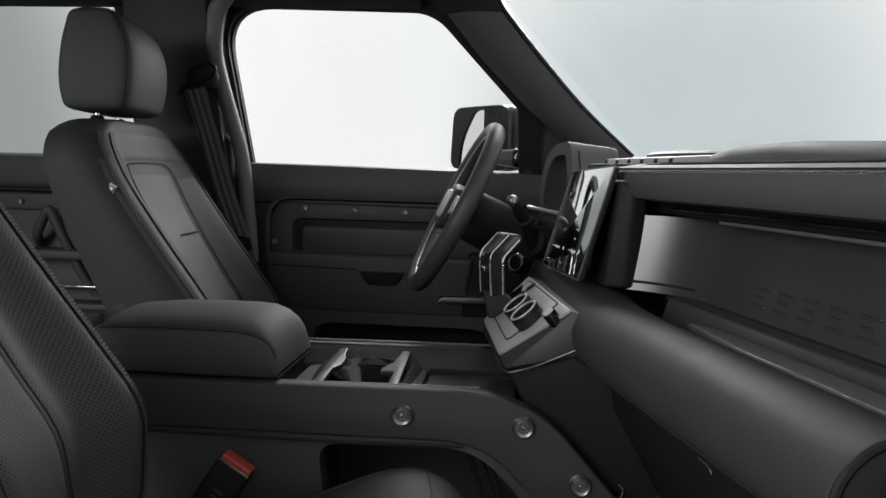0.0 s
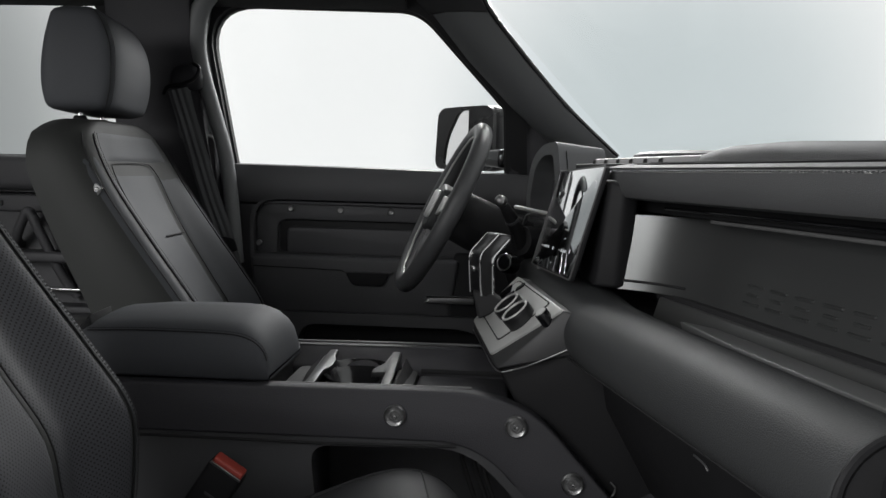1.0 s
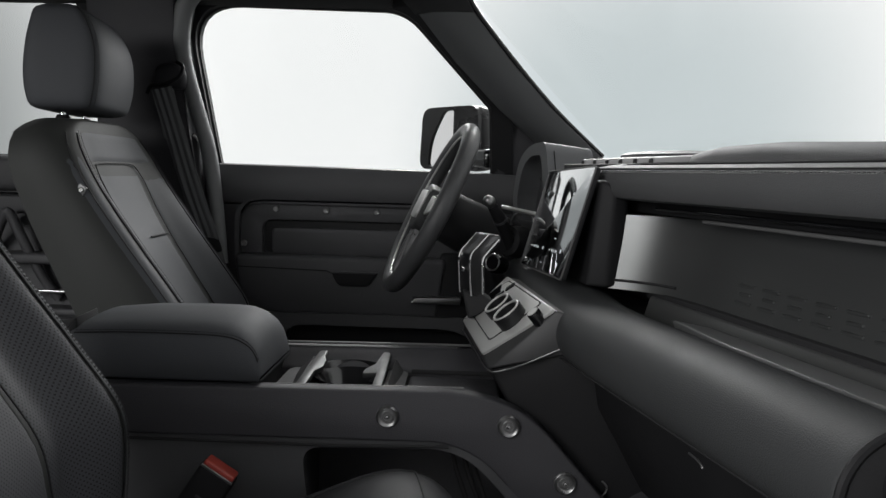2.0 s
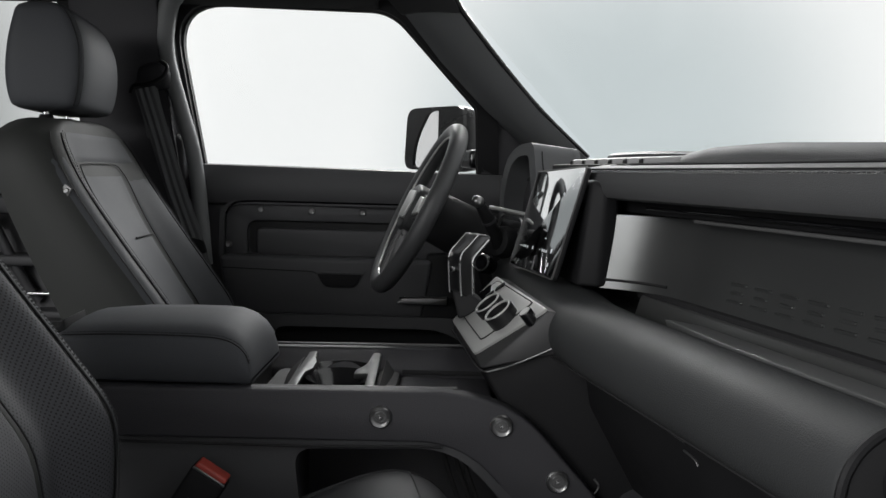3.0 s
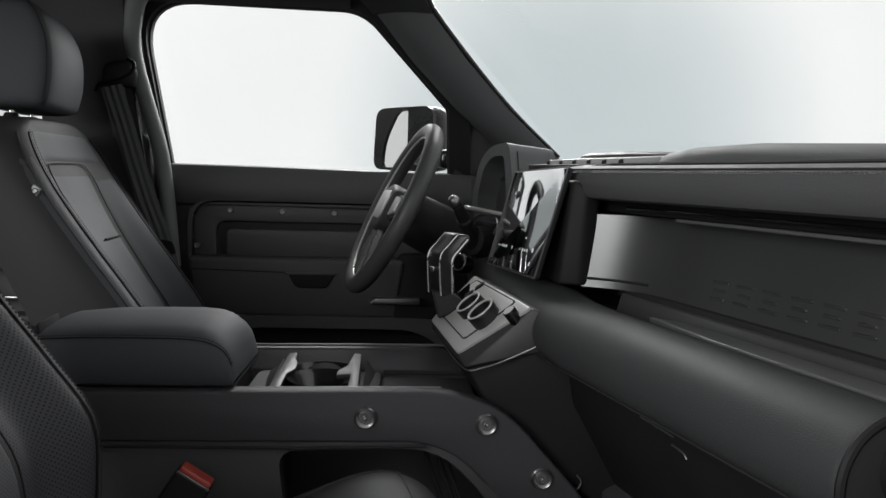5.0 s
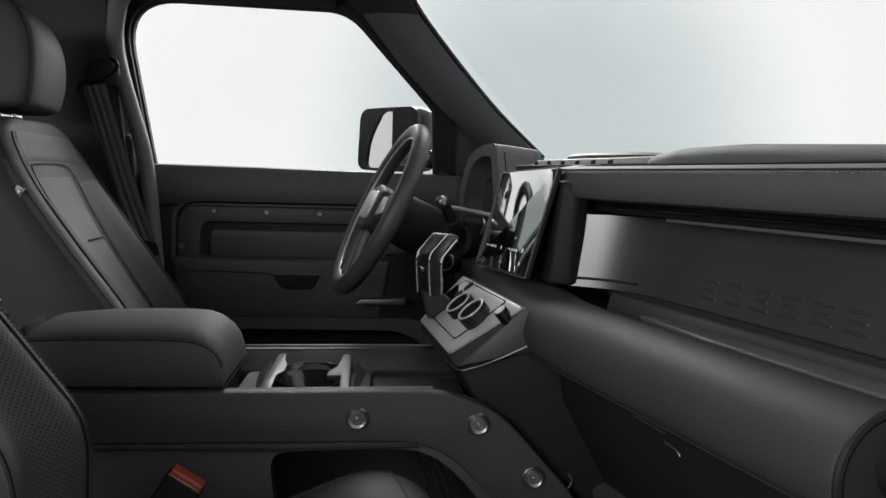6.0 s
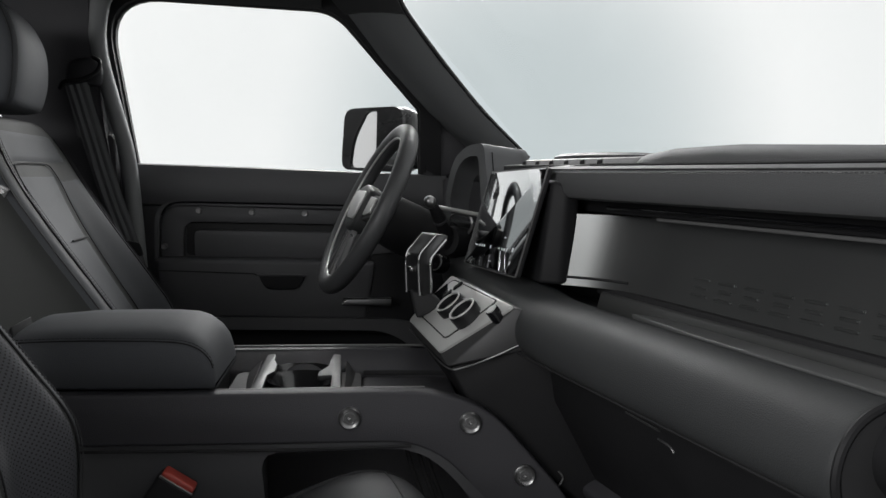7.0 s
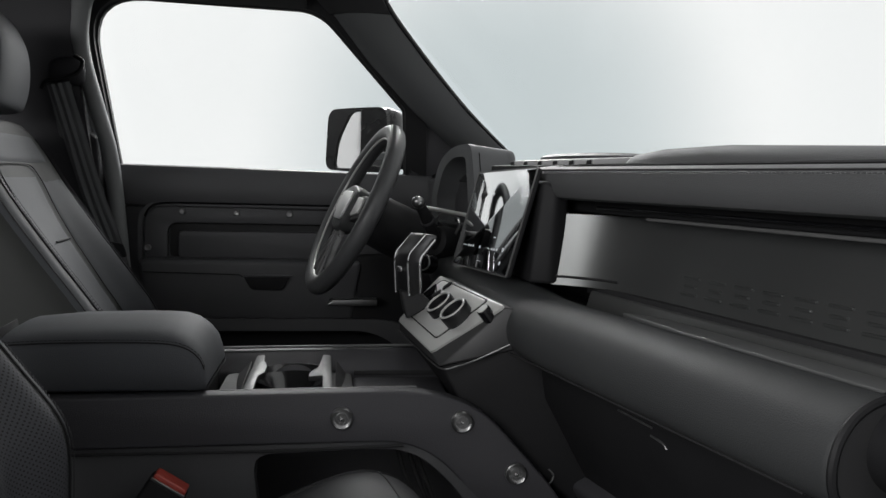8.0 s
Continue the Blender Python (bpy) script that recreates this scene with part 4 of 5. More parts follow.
part("stem", hull([(0.10, 0.10, 0.60), (0.128, 0.10, 0.60), (0.10, 0.142, 0.60), (0.128, 0.142, 0.60), (0.112, 0.09, 0.55), (0.165, 0.09, 0.575), (0.112, 0.15, 0.55), (0.165, 0.15, 0.575)], 0.006), RUBBER, lever, "dark rubber boot")

# seat belt buckle
buckle = thing("seat_belt_buckle", pose(-0.25, -0.21, 0.20), "black seat belt buckle with a red release button", "seat belt buckle")
bm_ = Matrix.Translation((-0.226, -0.205, 0.384)) @ pose(0, 0, 0, 0, 33, 0)
part("housing", box((-0.027, -0.016, -0.115), (0.027, 0.016, -0.002), 0.006, 3, bm_), DARK, buckle)
part("release_button", box((-0.024, -0.014, -0.006), (0.024, 0.010, 0.005), 0.003, 3, bm_), RED, buckle, "red push button")
part("slot_edge", box((-0.025, -0.0175, -0.005), (0.025, -0.0145, -0.001), 0.0008, 2, bm_), STEEL, buckle)
part("stalk", tube([bm_ @ Vector((0, 0, -0.10)), bm_ @ Vector((0, 0, -0.16)), Vector((-0.33, -0.20, 0.10)), Vector((-0.34, -0.20, 0.0))], 0, 8, False, (0.03, 0.008), (0, 1, 0)), WEB, buckle)
for i, wd in enumerate((0.016, 0.012)):
    part("embossed_mark", box((-wd / 2, -0.0165, -0.048 - i * 0.010), (wd / 2, -0.0155, -0.044 - i * 0.010), 0.0003, 1, bm_), PLASTIC, buckle)

# seat belt of the driver
belt = thing("seat_belt", pose(-0.6, 0.6, 0.6), "black woven seat belt hanging on the pillar", "seat belt")
part("guide_cover", hull([(-0.655, 0.600, 1.035), (-0.60, 0.585, 1.052), (-0.575, 0.59, 1.02), (-0.58, 0.60, 0.985), (-0.655, 0.64, 1.05), (-0.575, 0.64, 1.04), (-0.66, 0.60, 0.99), (-0.66, 0.64, 0.99), (-0.585, 0.64, 0.99)], 0.012), PLASTIC, belt)
part("guide_loop", tube(smooth_path([(-0.66, 0.575, 0.975), (-0.645, 0.565, 0.990), (-0.61, 0.56, 0.995), (-0.578, 0.562, 1.012), (-0.572, 0.57, 1.035), (-0.590, 0.58, 1.048)], 6), 0.0045, 10), DARK, belt)
def folded_web(points, wide, deep):
    """Belt webbing with soft lengthwise folds, swept along its run."""
    path, rings = smooth_path(points, 8), []
    for i, p in enumerate(path):
        d = (path[min(i + 1, len(path) - 1)] - path[max(i - 1, 0)]).normalized()
        out = Vector((0.25, -1, 0)).normalized()
        side = d.cross(out).normalized()
        ks = [-1 + 2 * j / 14 for j in range(15)]
        face = [p + side * (k * wide / 2) + out * (deep * math.cos(3.2 * math.pi * k + 0.3 * math.sin(i * 0.35)) * (0.6 + 0.4 * k)) for k in ks]
        rings.append(face + [q - out * 0.0018 for q in reversed(face)])
    return loft(rings)


part("webbing", folded_web([(-0.622, 0.565, 0.985), (-0.600, 0.60, 0.87), (-0.565, 0.62, 0.73), (-0.525, 0.63, 0.60), (-0.50, 0.64, 0.45), (-0.49, 0.66, 0.10)], 0.047, 0.0035), WEB, belt)
part("webbing_tail", tube(smooth_path([(-0.630, 0.600, 0.985), (-0.615, 0.635, 0.85), (-0.59, 0.66, 0.70), (-0.57, 0.67, 0.50), (-0.57, 0.68, 0.20)], 8), 0, 8, False, (0.047, 0.002), (0.2, -1, 0)), WEB, belt)
part("latch_tongue", hull([(-0.535, 0.612, 0.635), (-0.500, 0.612, 0.630), (-0.495, 0.612, 0.600), (-0.53, 0.612, 0.59), (-0.535, 0.625, 0.635), (-0.495, 0.625, 0.60), (-0.53, 0.625, 0.59)], 0.003), DARK, belt)

# ---- dashboard, in its own frame ----
dash = thing("dashboard", DASH @ Matrix.Translation((0.4, 0, 0.3)), "padded black dashboard with an open passenger shelf", "dashboard")
def extrude_y(section, ys):
    return loft([[(x, y, z) for x, z in section] for y in ys])
# lower padded roll: an upright face, a rounded crown and a tucked underside
ROLL = [(0.300, 0.600), (0.290, 0.616), (0.275, 0.6245), (0.248, 0.6315), (0.222, 0.627), (0.203, 0.616), (0.191, 0.600), (0.186, 0.582), (0.187, 0.566), (0.193, 0.552), (0.206, 0.542), (0.225, 0.5375), (0.255, 0.536), (0.290, 0.540)]


def roll_ring(y, k, dx, dz):
    cx, cz = 0.268, 0.588
    ring = smooth_path([(cx + dx + (x - cx) * k, y, cz + dz + (z - cz) * k) for x, z in ROLL + ROLL[:1]], 3)
    return ring[:-1]


rings = [roll_ring(y, k, dx, max(0, 0.016 * (y + 0.22) / 0.2) if y < 0 else 0.018) for y, k, dx in ((0.30, 0.70, 0.055), (0.15, 0.84, 0.042), (0.05, 0.90, 0.036), (-0.06, 0.95, 0.026), (-0.15, 0.97, 0.016), (-0.22, 0.99, 0.006), (-0.30, 1.0, 0), (-0.4, 1.0, 0), (-0.770, 1.0, 0), (-0.777, 0.99, 0), (-0.781, 0.96, 0))]
part("lower_roll", loft(rings), PADDED, dash, "long padded lower roll", DASH, sharp=60)
part("roll_seam", tube([(0.205, y, 0.5415) for y in (-0.18, -0.4, -0.74)], 0.0016, 6), SEAM, dash, "", DASH)
# end pod by the passenger door
end_ring = [Vector((0.268, -0.781, 0.588)) + (p - Vector((0.268, p.y, 0.588))) * 0.985 for p in roll_ring(-0.781, 1.0, 0, 0)]
part("end_rim", tube(end_ring, 0.0040, 8, True, up=(0, 1, 0)), DARK, dash, "", DASH)
part("end_cap", loft([[p + (Vector((0.268, p.y, 0.588)) - p) * k + Vector((0, dy, 0)) for p in end_ring] for k, dy in ((0.03, 0.004), (0.05, -0.002), (0.12, -0.003))]), RUBBER, dash, "dark end cap", DASH)
part("end_pod", loft([[(0.285 + 0.075 * k * math.cos(q), y, 0.590 + 0.052 * k * math.sin(q)) for q in (2 * math.pi * j / 36 for j in range(36))] for y, k in ((-0.765, 0.86), (-0.85, 0.90), (-0.91, 0.9), (-0.915, 0.8))]), DARK, dash, "", DASH)
part("end_handle_tip", hull([(0.245, -0.825, 0.652), (0.275, -0.825, 0.664), (0.25, -0.88, 0.652), (0.285, -0.88, 0.668), (0.26, -0.825, 0.645), (0.27, -0.88, 0.645)], 0.004), STEEL, dash, "", DASH)
# shelf
part("shelf_floor", box((0.275, -0.90, 0.580), (0.40, 0.10, 0.603), 0.004), DARK, dash, "", DASH)
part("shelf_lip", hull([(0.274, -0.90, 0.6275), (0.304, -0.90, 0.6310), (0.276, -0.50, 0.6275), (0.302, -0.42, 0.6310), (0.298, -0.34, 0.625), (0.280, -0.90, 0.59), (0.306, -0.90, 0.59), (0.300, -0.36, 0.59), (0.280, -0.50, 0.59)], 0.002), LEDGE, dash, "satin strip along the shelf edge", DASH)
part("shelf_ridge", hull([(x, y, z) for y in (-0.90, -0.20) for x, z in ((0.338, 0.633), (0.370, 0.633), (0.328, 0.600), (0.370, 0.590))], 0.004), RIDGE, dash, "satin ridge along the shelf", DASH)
part("shelf_groove", box((0.341, -0.90, 0.628), (0.370, -0.185, 0.640), 0.001), SEAM, dash, "", DASH)
for i in range(3):
    part("floor_rib", box((0.286 + i * 0.015, -0.330, 0.600), (0.290 + i * 0.015, -0.165, 0.606), 0.001), GLOSS, dash, "", DASH)
def panel_x(z):
    d = 0.705 - z
    return 0.3695 - 0.135 * (d + math.sqrt(d * d + 0.0004))


rows = []
zz = [0.639 + 0.110 * i / 20 for i in range(21)]
plan = [(-0.92, 0.0), (-0.60, 0.0), (-0.320, 0.0)] + [(-0.320 + 0.156 * i / 12, -0.061 * (i / 12) ** 3.2) for i in range(1, 13)]
for y, dx in plan:
    k = ease(-0.33, -0.22, y)
    face = [panel_x(z) * (1 - k) + (0.350 + 0.20 * (z - 0.639)) * k + dx for z in zz]
    rows.append([(x, y, z) for x, z in zip(face, zz)] + [(x + 0.03, y + (0.03 if dx < -0.03 else 0), z) for x, z in reversed(list(zip(face, zz)))])
panel = part("shelf_panel", loft(rows), PANEL, dash, "satin lacquered metal shelf panel", DASH)
for i in range(8):
    y0 = -0.394 - i * 0.0457
    for zc, w in ((0.6770, 0.030), (0.6665, 0.022), (0.6560, 0.030)):
        part("raised_bar", box((panel_x(zc) - 0.0030, y0 - w / 2 - 0.010, zc - 0.0014), (panel_x(zc) + 0.004, y0 + w / 2 - 0.010, zc + 0.0014), 0.0003, 1), PANEL, panel, "", DASH)
part("end_groove", tube([(panel_x(0.652) * (1 - k) + 0.3526 * k + dx - 0.0006, y, 0.652) for y, dx, k in ((y, dx, ease(-0.33, -0.22, y)) for y, dx in plan) if y > -0.26], 0.0022, 6), SEAM, panel, "", DASH)
part("shelf_roof", box((0.338, -0.90, 0.752), (0.40, 0.06, 0.776), 0.004), DARK, dash, "", DASH)
part("shelf_top_strip", box((0.338, -0.90, 0.7475), (0.346, -0.33, 0.7520), 0.0012), RIM, dash, "", DASH)
part("shelf_top_lip", box((0.328, -0.90, 0.759), (0.340, -0.22, 0.764), 0.002), GLOSS, dash, "", DASH)
# divider beside the screen
part("divider", hull([(0.256, -0.152, 0.640), (0.282, -0.170, 0.640), (0.276, -0.150, 0.800), (0.292, -0.168, 0.790), (0.310, -0.168, 0.640), (0.315, -0.165, 0.79), (0.36, -0.05, 0.64), (0.36, -0.05, 0.80), (0.27, -0.05, 0.64), (0.29, -0.05, 0.80)], 0.006), DARK, dash, "", DASH)
# upper padded beam
ub = [(0.305, 0.771), (0.293, 0.7745), (0.287, 0.783), (0.286, 0.797), (0.289, 0.811), (0.299, 0.8195), (0.33, 0.823), (0.42, 0.825), (0.42, 0.771)]
part("upper_beam", extrude_y(ub, (-0.085, -0.10, -0.3, -0.6, -0.92)), BEAM, dash, "padded upper beam with a stitched seam", DASH, sharp=35)
part("beam_stitching", stitches([(0.2905, y / 100, 0.8125) for y in range(-12, -92, -4)], 0.0055, 0.0008, (-0.0006, 0, 0.0004)), BEAM, dash, "", DASH)
part("beam_seam", tube([(0.2945, -0.09, 0.8165), (0.2945, -0.5, 0.8165), (0.2945, -0.92, 0.8165)], 0.0012, 6), SEAM, dash, "", DASH)
# top pad that rises towards the windscreen
pad = []
for y, z, x0 in ((-0.185, 0.829, 0.41), (-0.21, 0.835, 0.380), (-0.26, 0.842, 0.355), (-0.34, 0.847, 0.340), (-0.45, 0.848, 0.333), (-0.65, 0.841, 0.330), (-0.93, 0.832, 0.330)):
    pad.append([(x0, y, 0.815), (x0, y, z - 0.014), (x0 + 0.004, y, z - 0.006), (x0 + 0.016, y, z - 0.001), (x0 + 0.04, y, z + 0.001), (0.62, y, z), (0.66, y, 0.815)])
part("top_pad", loft(pad), BEAM, dash, "", DASH, sharp=50)
part("pad_gap", tube([(0.329, -0.17, 0.8245), (0.329, -0.5, 0.8245), (0.329, -0.92, 0.8245)], 0.0022, 6), SEAM, dash, "", DASH)
part("dash_top", hull([(0.40, 0.62, 0.79), (0.37, 0.20, 0.79), (0.30, -0.12, 0.80), (0.42, 0.62, 0.818), (0.385, 0.20, 0.822), (0.32, -0.12, 0.824), (0.62, 0.62, 0.842), (0.62, -0.15, 0.842), (0.64, 0.62, 0.78), (0.64, -0.15, 0.78)], 0.006), PADDED, dash, "", DASH)
part("dash_body", hull([(0.40, 0.66, 0.81), (0.40, -0.92, 0.81), (0.40, 0.66, 0.35), (0.40, -0.92, 0.45), (0.64, 0.66, 0.82), (0.64, -0.92, 0.82), (0.70, 0.66, 0.30), (0.70, -0.92, 0.30)], 0.01), DARK, dash, "", DASH)
part("driver_side_panel", hull([(0.39, 0.66, 0.80), (0.36, 0.06, 0.80), (0.39, 0.66, 0.55), (0.37, 0.06, 0.55), (0.42, 0.66, 0.80), (0.42, 0.06, 0.80), (0.42, 0.66, 0.50), (0.42, 0.06, 0.50)], 0.012), DOORTRIM, dash, "", DASH)
vent = part("defroster_vent", hull([(0.330, -0.215, 0.810), (0.335, 0.16, 0.810), (0.330, -0.215, 0.8255), (0.335, 0.16, 0.8265), (0.445, -0.190, 0.832), (0.445, 0.16, 0.834), (0.445, -0.190, 0.81), (0.445, 0.16, 0.81)], 0.002), SEAM, dash, "dark defroster vent with silver edged slats", DASH)
for i in range(6):
    y = -0.185 + i * 0.052
    slat = part("vent_slat", hull([(0.342, y, 0.826), (0.342, y + 0.020, 0.826), (0.430, y - 0.030, 0.832), (0.430, y - 0.012, 0.832), (0.342, y + 0.002, 0.8345), (0.342, y + 0.018, 0.833), (0.430, y - 0.030, 0.8415), (0.430, y - 0.014, 0.839)], 0.0015), DARK, vent, "", DASH)
    part("slat_edge", hull([(0.340, y - 0.004, 0.826), (0.340, y + 0.0005, 0.826), (0.428, y - 0.038, 0.831), (0.428, y - 0.0315, 0.831), (0.340, y - 0.003, 0.834), (0.340, y + 0.0005, 0.835), (0.428, y - 0.037, 0.840), (0.428, y - 0.0315, 0.8415)], 0.0008), CLIPEDGE, slat, "bright slat edge", DASH)
part("speaker_hump", loft([[(0.52 + 0.07 * k * math.cos(q), 0.10 + 0.16 * k * math.sin(q), z) for q in (2 * math.pi * j / 28 for j in range(28))] for k, z in ((1, 0.838), (0.97, 0.848), (0.85, 0.853), (0.5, 0.855))]), PLASTIC, dash, "", DASH)
# glovebox under the roll
glove = part("glovebox", hull([(0.245, -0.16, 0.555), (0.245, -0.86, 0.555), (0.262, -0.16, 0.47), (0.262, -0.86, 0.47), (0.34, -0.16, 0.33), (0.34, -0.86, 0.33), (0.42, -0.16, 0.555), (0.42, -0.86, 0.555), (0.42, -0.16, 0.33), (0.42, -0.86, 0.33)], 0.012), DARK, dash, "dark glovebox lid", DASH)
part("glovebox_latch", tube([(0.2535, -0.405, 0.512), (0.2535, -0.475, 0.510)], 0.0014, 6), STEEL, glove, "", DASH)
part("latch_edge", tube(smooth_path([(0.2555, -0.470, 0.499), (0.2555, -0.492, 0.497), (0.256, -0.500, 0.492)], 4), 0.0014, 6), STEEL, glove, "", DASH)
part("knee_panel", hull([(0.32, 0.62, 0.58), (0.32, 0.08, 0.58), (0.42, 0.62, 0.30), (0.42, 0.08, 0.30), (0.46, 0.62, 0.58), (0.46, 0.08, 0.58), (0.46, 0.62, 0.30), (0.46, 0.08, 0.30)], 0.012), DARK, dash, "", DASH)
part("footwell_duct", hull([(0.31, -0.18, 0.33), (0.31, -0.36, 0.33), (0.36, -0.18, 0.36), (0.36, -0.40, 0.36), (0.50, -0.18, 0.20), (0.50, -0.40, 0.20), (0.36, -0.18, 0.25), (0.36, -0.38, 0.25)], 0.012), PLASTIC, dash, "", DASH)

# instrument hood
OFF_DISPLAY = material("switched_off_display", (0.004, 0.004, 0.005), 0.45, 0, 0.1, 6, 0, 100, False, 0.0, 0.2)
hood = thing("instrument_binnacle", DASH @ Matrix.Translation((0.35, 0.37, 0.80)), "dark grey hooded instrument binnacle", "instrument cluster")
h_out = rounded([(0.226, 0.700), (0.228, 0.872), (0.325, 0.868), (0.412, 0.838), (0.478, 0.755), (0.482, 0.700)], [0.004, 0.022, 0.04, 0.05, 0.02, 0.004], 7)
h_in = rounded([(0.268, 0.705), (0.262, 0.846), (0.325, 0.846), (0.388, 0.822), (0.446, 0.755), (0.450, 0.705)], [0.004, 0.014, 0.03, 0.04, 0.02, 0.004], 7)
def on_hood(u, v, w):
    return (0.322 + w + (v - 0.86) * -0.12, u, v - w * 0.10)
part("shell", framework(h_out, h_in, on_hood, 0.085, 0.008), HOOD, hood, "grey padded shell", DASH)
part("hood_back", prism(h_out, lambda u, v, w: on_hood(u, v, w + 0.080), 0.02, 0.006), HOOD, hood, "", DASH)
part("display", prism(h_in, lambda u, v, w: on_hood(u, v, w + 0.060), 0.012, 0.001), OFF_DISPLAY, hood, "switched-off glossy display", DASH)
part("seam", tube([on_hood(0.2265, z, 0.016) for z in (0.765, 0.80, 0.83, 0.855)], 0.0010, 6), SEAM, hood, "", DASH)

# touchscreen
scr = thing("touchscreen", DASH @ Matrix.Translation((0.25, -0.02, 0.64)), "glossy black touchscreen in a thin silver frame", "touchscreen")
SM = Matrix.Translation((0.2582, -0.0062, 0.7304)) @ pose(0, 0, 0, 0, 16.24, 0) @ pose(0, 0, 0, 0, 0, -5.9)
on_scr = lambda u, v, w: SM @ Vector((w, u, v))
W_, H_ = 0.140, 0.0895
rect = lambda a, b: rounded([(-a, -b), (-a, b), (a, b), (a, -b)], 0.006, 4)
part("housing", prism(rect(W_, H_), lambda u, v, w: on_scr(u, v, w + 0.002), 0.007, 0.002), DARK, scr, "", DASH)
part("bezel", framework(rect(W_ + 0.0008, H_ + 0.0008), rect(W_ - 0.0012, H_ - 0.0012), lambda u, v, w: on_scr(u, v, w - 0.0008), 0.0022, 0.0003), RIM, scr, "thin silver frame", DASH)
face = part("display", prism(rect(W_ - 0.0018, H_ - 0.0018), lambda u, v, w: on_scr(u, v, w - 0.0005), 0.004, 0.0005), GLOSS, scr, "glossy dark display", DASH)
face.data.materials.clear()
# mirror metal in place of dark glass, to brighten the window's reflection
DISPLAY = material("display_mirror_metal", (0.66, 0.67, 0.68), 0.02, 1.0, 0.0, 6, 0, 100, False, 0.0, 0.5)
face.data.materials.append(DISPLAY)
for u, v, a, b in ((0.10, -0.050, 0.006, 0.0012), (0.075, -0.050, 0.003, 0.0035), (0.063, -0.050, 0.003, 0.0035), (0.050, -0.050, 0.003, 0.0035), (0.015, -0.050, 0.003, 0.0045), (-0.030, -0.050, 0.006, 0.0012), (-0.045, -0.050, 0.003, 0.0035), (-0.057, -0.050, 0.003, 0.0035), (-0.069, -0.050, 0.003, 0.0035), (-0.096, -0.048, 0.005, 0.0055), (-0.098, -0.070, 0.004, 0.0050), (0.0, -0.074, 0.014, 0.0006), (-0.045, -0.030, 0.007, 0.0016), (0.09, 0.046, 0.002, 0.004), (0.02, 0.046, 0.002, 0.004), (-0.07, 0.046, 0.002, 0.004)):
    a, b = a * 0.45, b * 0.6
    part("lit_mark", prism([(u - a, v - b), (u - a, v + b), (u + a, v + b), (u + a, v - b)], lambda p, q, w: on_scr(p, q, w - 0.0012), 0.0008, 0), ICON, face, "", DASH)
part("screen_mount", box((0.275, -0.10, 0.67), (0.34, 0.08, 0.78), 0.01), DARK, scr, "", DASH)

# steering wheel
HUB = material("pale_grey_hub_plate", (0.72, 0.72, 0.71), 0.34, 0.55, 0.05, 30)
WC = Vector((0.125, 0.395, 0.730))
wheel = thing("steering_wheel", DASH @ Matrix.Translation(WC), "black leather steering wheel with dark metal spokes", "steering wheel")
WM = Matrix.Translation(WC) @ pose(0, 0, 0, 0, 0, -4.5) @ pose(0, 0, 0, 0, -64, 0)
R_ = 0.181
part("rim", tube([WM @ Vector((R_ * math.cos(q), R_ * math.sin(q), 0)) for q in (2 * math.pi * j / 64 for j in range(64))], 0.0190, 16, True, up=WM.to_3x3() @ Vector((0, 0, 1))), GRIP, wheel, "grained leather rim", DASH)
part("rim_insert", tube([WM @ Vector(((R_ - 0.0165) * math.cos(q), (R_ - 0.0165) * math.sin(q), 0.0085)) for q in (2 * math.pi * j / 64 for j in range(64))], 0.0026, 8, True, up=WM.to_3x3() @ Vector((0, 0, 1))), SILVER, wheel, "bright metal inner edge", DASH)
hubm = lambda u, v, w: WM @ Vector((u, v, w))
part("airbag_cover", prism(rounded([(-0.050, -0.055), (-0.060, 0.0), (-0.050, 0.055), (0.035, 0.075), (0.050, 0.0), (0.035, -0.075)], 0.018, 5), lambda u, v, w: hubm(u, v, w - 0.012), 0.034, 0.008, 3), PADDED, wheel, "padded centre cover", DASH)
part("hub_trim", prism(rounded([(-0.034, -0.042), (-0.034, 0.042), (0.030, 0.052), (0.030, -0.052)], 0.014), lambda u, v, w: hubm(u, v, w + 0.0215), 0.005, 0.002), HUB, wheel, "plain silver plate", DASH)
for sg in (-1, 1):
    sp = part("spoke", prism(rounded([(0.030, sg * 0.055), (0.028, sg * 0.172), (-0.012, sg * 0.172), (-0.030, sg * 0.055)], 0.006), lambda u, v, w: hubm(u, v, w - 0.008), 0.018, 0.004), TOWER, wheel, "", DASH)
    part("switch_pad", prism(rounded([(0.024, sg * 0.070), (0.022, sg * 0.125), (-0.012, sg * 0.125), (-0.020, sg * 0.070)], 0.006), lambda u, v, w: hubm(u, v, w + 0.010), 0.006, 0.002), SILVER, sp, "silver switch pad", DASH)
    part("lower_spoke", tube(smooth_path([WM @ Vector((-0.045, sg * 0.022, 0.006)), WM @ Vector((-0.11, sg * 0.040, 0.006)), WM @ Vector((-0.170, sg * 0.066, 0.003))], 5), 0, 8, False, (0.016, 0.012), WM.to_3x3() @ Vector((0, 0, 1))), STEEL, wheel, "", DASH)
    part("lower_spoke_inner", tube(smooth_path([WM @ Vector((-0.050, sg * 0.008, 0.006)), WM @ Vector((-0.11, sg * 0.013, 0.006)), WM @ Vector((-0.176, sg * 0.020, 0.003))], 5), 0, 8, False, (0.007, 0.010), WM.to_3x3() @ Vector((0, 0, 1))), STEEL, wheel, "", DASH)
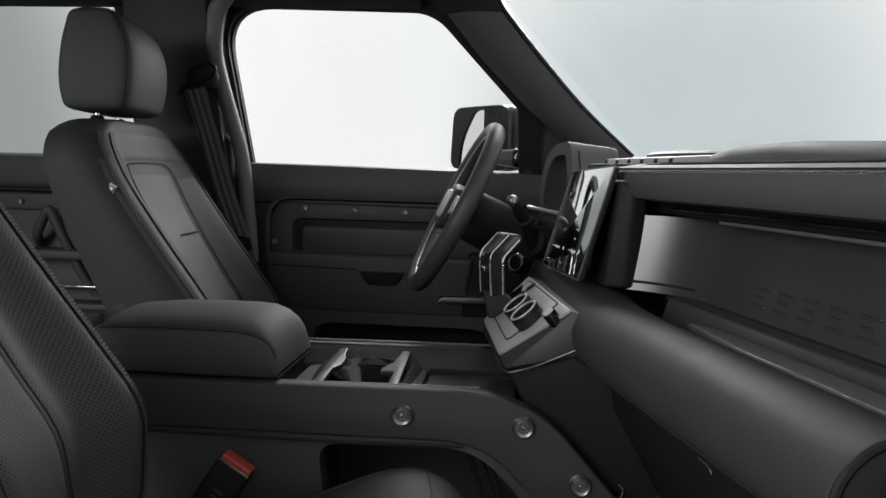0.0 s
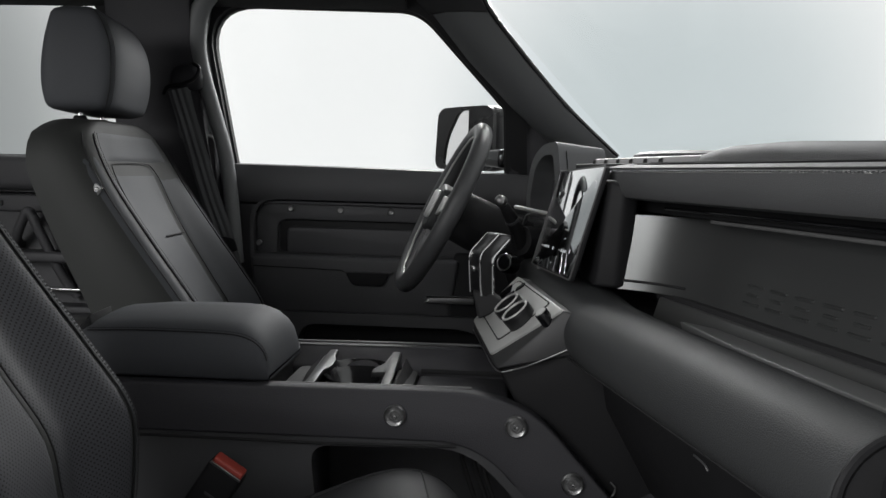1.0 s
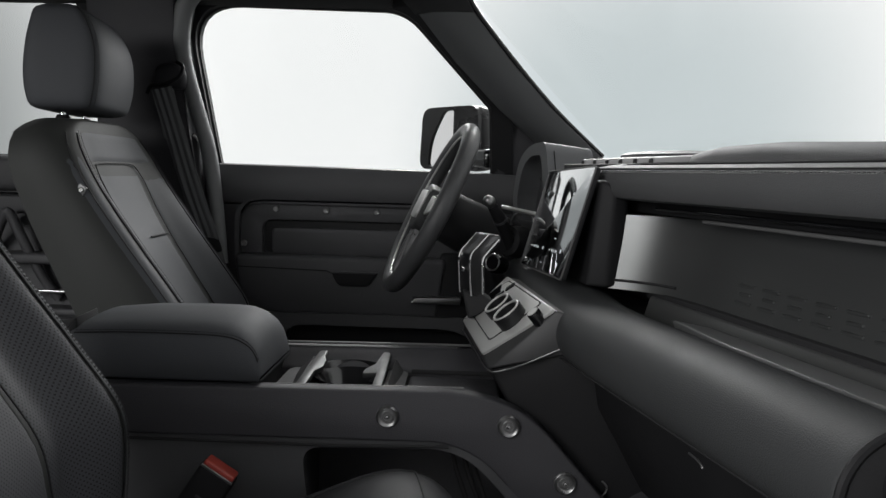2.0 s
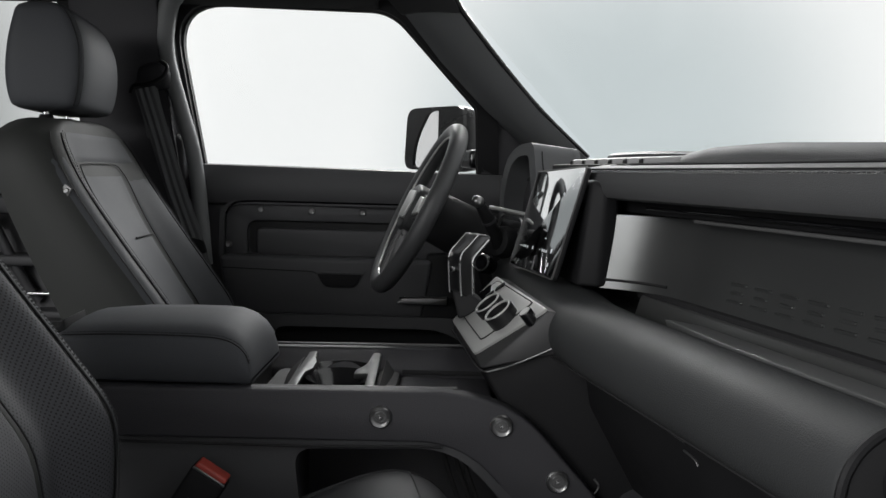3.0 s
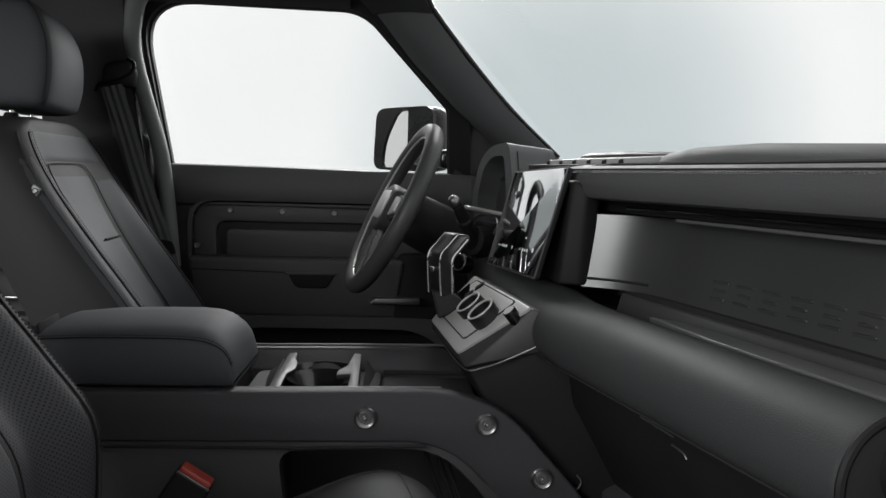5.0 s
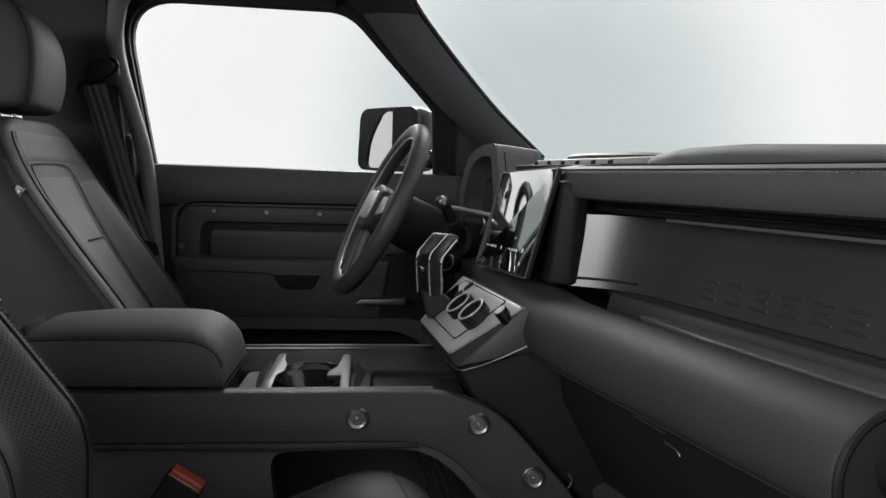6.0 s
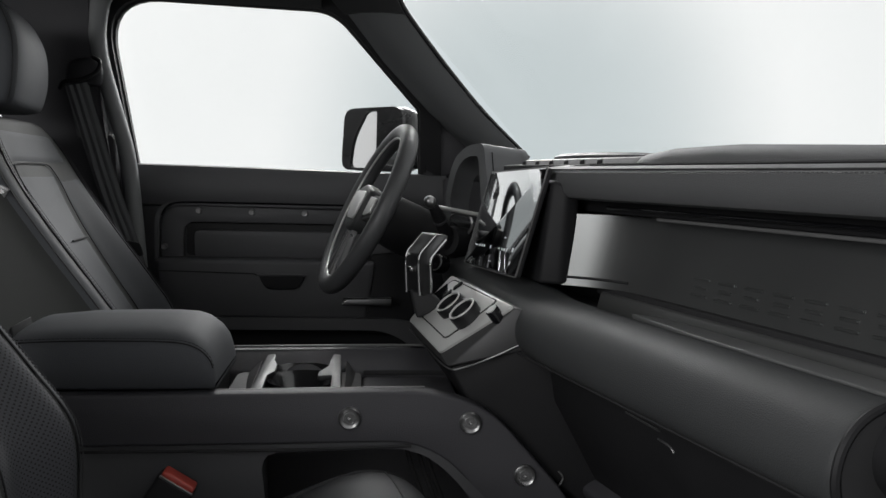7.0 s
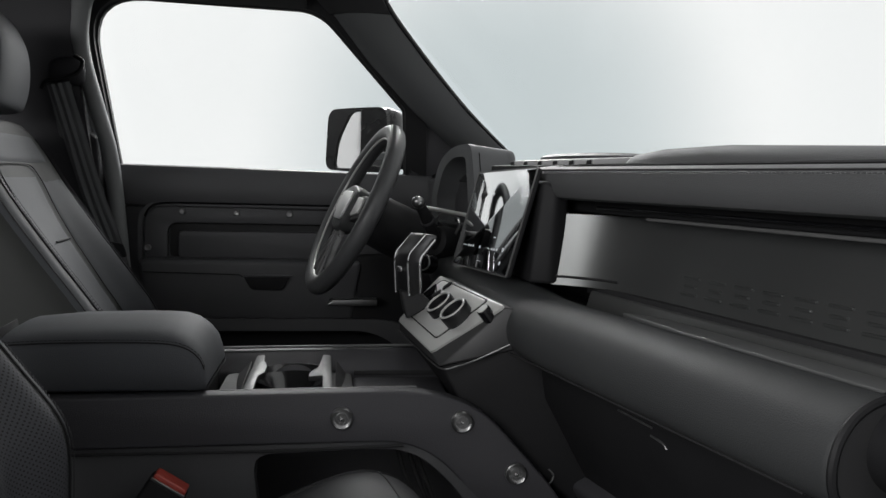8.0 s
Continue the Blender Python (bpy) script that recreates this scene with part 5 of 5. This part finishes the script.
part("column_shroud", loft([[WM @ Vector((a * math.cos(q), b * math.sin(q), w)) for q in (2 * math.pi * j / 28 for j in range(28))] for a, b, w in ((0.045, 0.05, -0.010), (0.055, 0.065, -0.03), (0.058, 0.066, -0.09), (0.06, 0.07, -0.19))]), DARK, wheel, "", DASH)
stalk = part("wiper_stalk", tube([DASH.inverted() @ Vector(p) for p in ((0.196, 0.345, 0.655), (0.182, 0.320, 0.690), (0.168, 0.300, 0.718), (0.152, 0.281, 0.744))], [0.014, 0.0130, 0.0135, 0.010], 14), DARK, wheel, "dark column stalk", DASH)
part("stalk_ring", lathe([(0.0130, 0.003), (0.0150, 0.003), (0.0150, -0.003), (0.0130, -0.003)], aim(DASH.inverted() @ Vector((0.170, 0.303, 0.714)), DASH.to_3x3().inverted() @ Vector((-0.42, -0.55, 0.72))), 24), PLASTIC, stalk, "", DASH)
part("stalk_boot", lathe([(0.024, 0.012), (0.030, 0.010), (0.034, -0.01), (0.034, -0.05), (0.001, -0.05), (0.001, 0.0), (0.022, 0.002)], aim(DASH.inverted() @ Vector((0.197, 0.345, 0.668)), DASH.to_3x3().inverted() @ Vector((-0.70, -0.65, 0.15))), 28), DARK, wheel, "round dark stalk collar", DASH)
part("stalk_tip", lathe([(0.0001, 0.012), (0.006, 0.011), (0.0105, 0.006), (0.012, 0.0), (0.0115, -0.006), (0.008, -0.010)], aim(DASH.inverted() @ Vector((0.146, 0.277, 0.752)), DASH.to_3x3().inverted() @ Vector((-0.75, -0.35, 0.5))), 24), STEEL, stalk, "round bright tip", DASH)
part("trim_bar", tube([DASH.inverted() @ Vector(p) for p in ((0.178, 0.41, 0.736), (0.236, 0.338, 0.728), (0.262, 0.30, 0.724))], 0.0042, 8), SILVER, dash, "slim silver bar", DASH)
part("vent_surround", tube(smooth_path([DASH.inverted() @ Vector(p) for p in ((0.195, 0.385, 0.700), (0.205, 0.375, 0.722), (0.235, 0.345, 0.720), (0.240, 0.340, 0.700), (0.225, 0.35, 0.67))], 6), 0.0032, 8), STEEL, dash, "", DASH)
part("start_button", lathe([(0.0001, 0.010), (0.012, 0.010), (0.014, 0.006), (0.017, 0.006), (0.020, 0.002), (0.020, -0.02)], aim(DASH.inverted() @ Vector((0.160, 0.255, 0.633)), (-0.75, -0.60, 0.2)), 28), GLOSS, dash, "round start button", DASH)
part("start_button_ring", tube([aim(DASH.inverted() @ Vector((0.160, 0.255, 0.633)), (-0.75, -0.60, 0.2)) @ Vector((0.0155 * math.cos(2 * math.pi * j / 32), 0.0155 * math.sin(2 * math.pi * j / 32), 0.0075)) for j in range(32)], 0.0016, 6, True), STEEL, dash, "", DASH)

# door mirror outside
mir = thing("door_mirror", pose(0.1, 0.85, 0.80), "gloss black exterior door mirror", "door mirror")
MM = Matrix.Translation((0.044, 1.03, 0.905)) @ pose(0, 0, 0, 0, 0, 48)
mr = lambda a, b: rounded([(-a, -b), (-a * 0.97, b), (0, b), (a * 0.9, b * 0.98), (a, -b * 0.96)], 0.035, 7)
rings = []
for w, k in ((0.0, 0.93), (0.006, 1.0), (0.03, 1.02), (0.07, 0.97), (0.10, 0.80), (0.115, 0.5)):
    rings.append([MM @ Vector((w, p[0] * k, p[1] * k)) for p in mr(0.118, 0.092)])
part("housing", loft(rings), CASE, mir, "", ROOM, sharp=50)
mg = lambda k: rounded([(-0.020, -0.082), (-0.020, 0.081), (0.020 * k, 0.081), (0.072 * k, 0.0), (0.084 * k, -0.082)], [0.006, 0.006, 0.04, 0.06, 0.02], 7)
# the wide black inner part stands for the car's dark reflection in the glass
part("rim_with_dark_reflection", framework(mr(0.118, 0.092), mg(1.0), lambda u, v, w: MM @ Vector((w - 0.012, u, v)), 0.014, 0.003), CASE, mir)
part("mirror_glass", prism(mg(1.02), lambda u, v, w: MM @ Vector((w - 0.006, u, v)), 0.004, 0), MIRROR, mir, "mirror glass that reflects the pale studio")
part("mirror_arm", hull([(0.06, 0.93, 0.83), (0.14, 0.93, 0.83), (0.06, 0.93, 0.87), (0.14, 0.93, 0.87), (0.14, 0.78, 0.82), (0.22, 0.78, 0.82), (0.14, 0.78, 0.87), (0.22, 0.78, 0.87)], 0.01), GLOSS, mir)
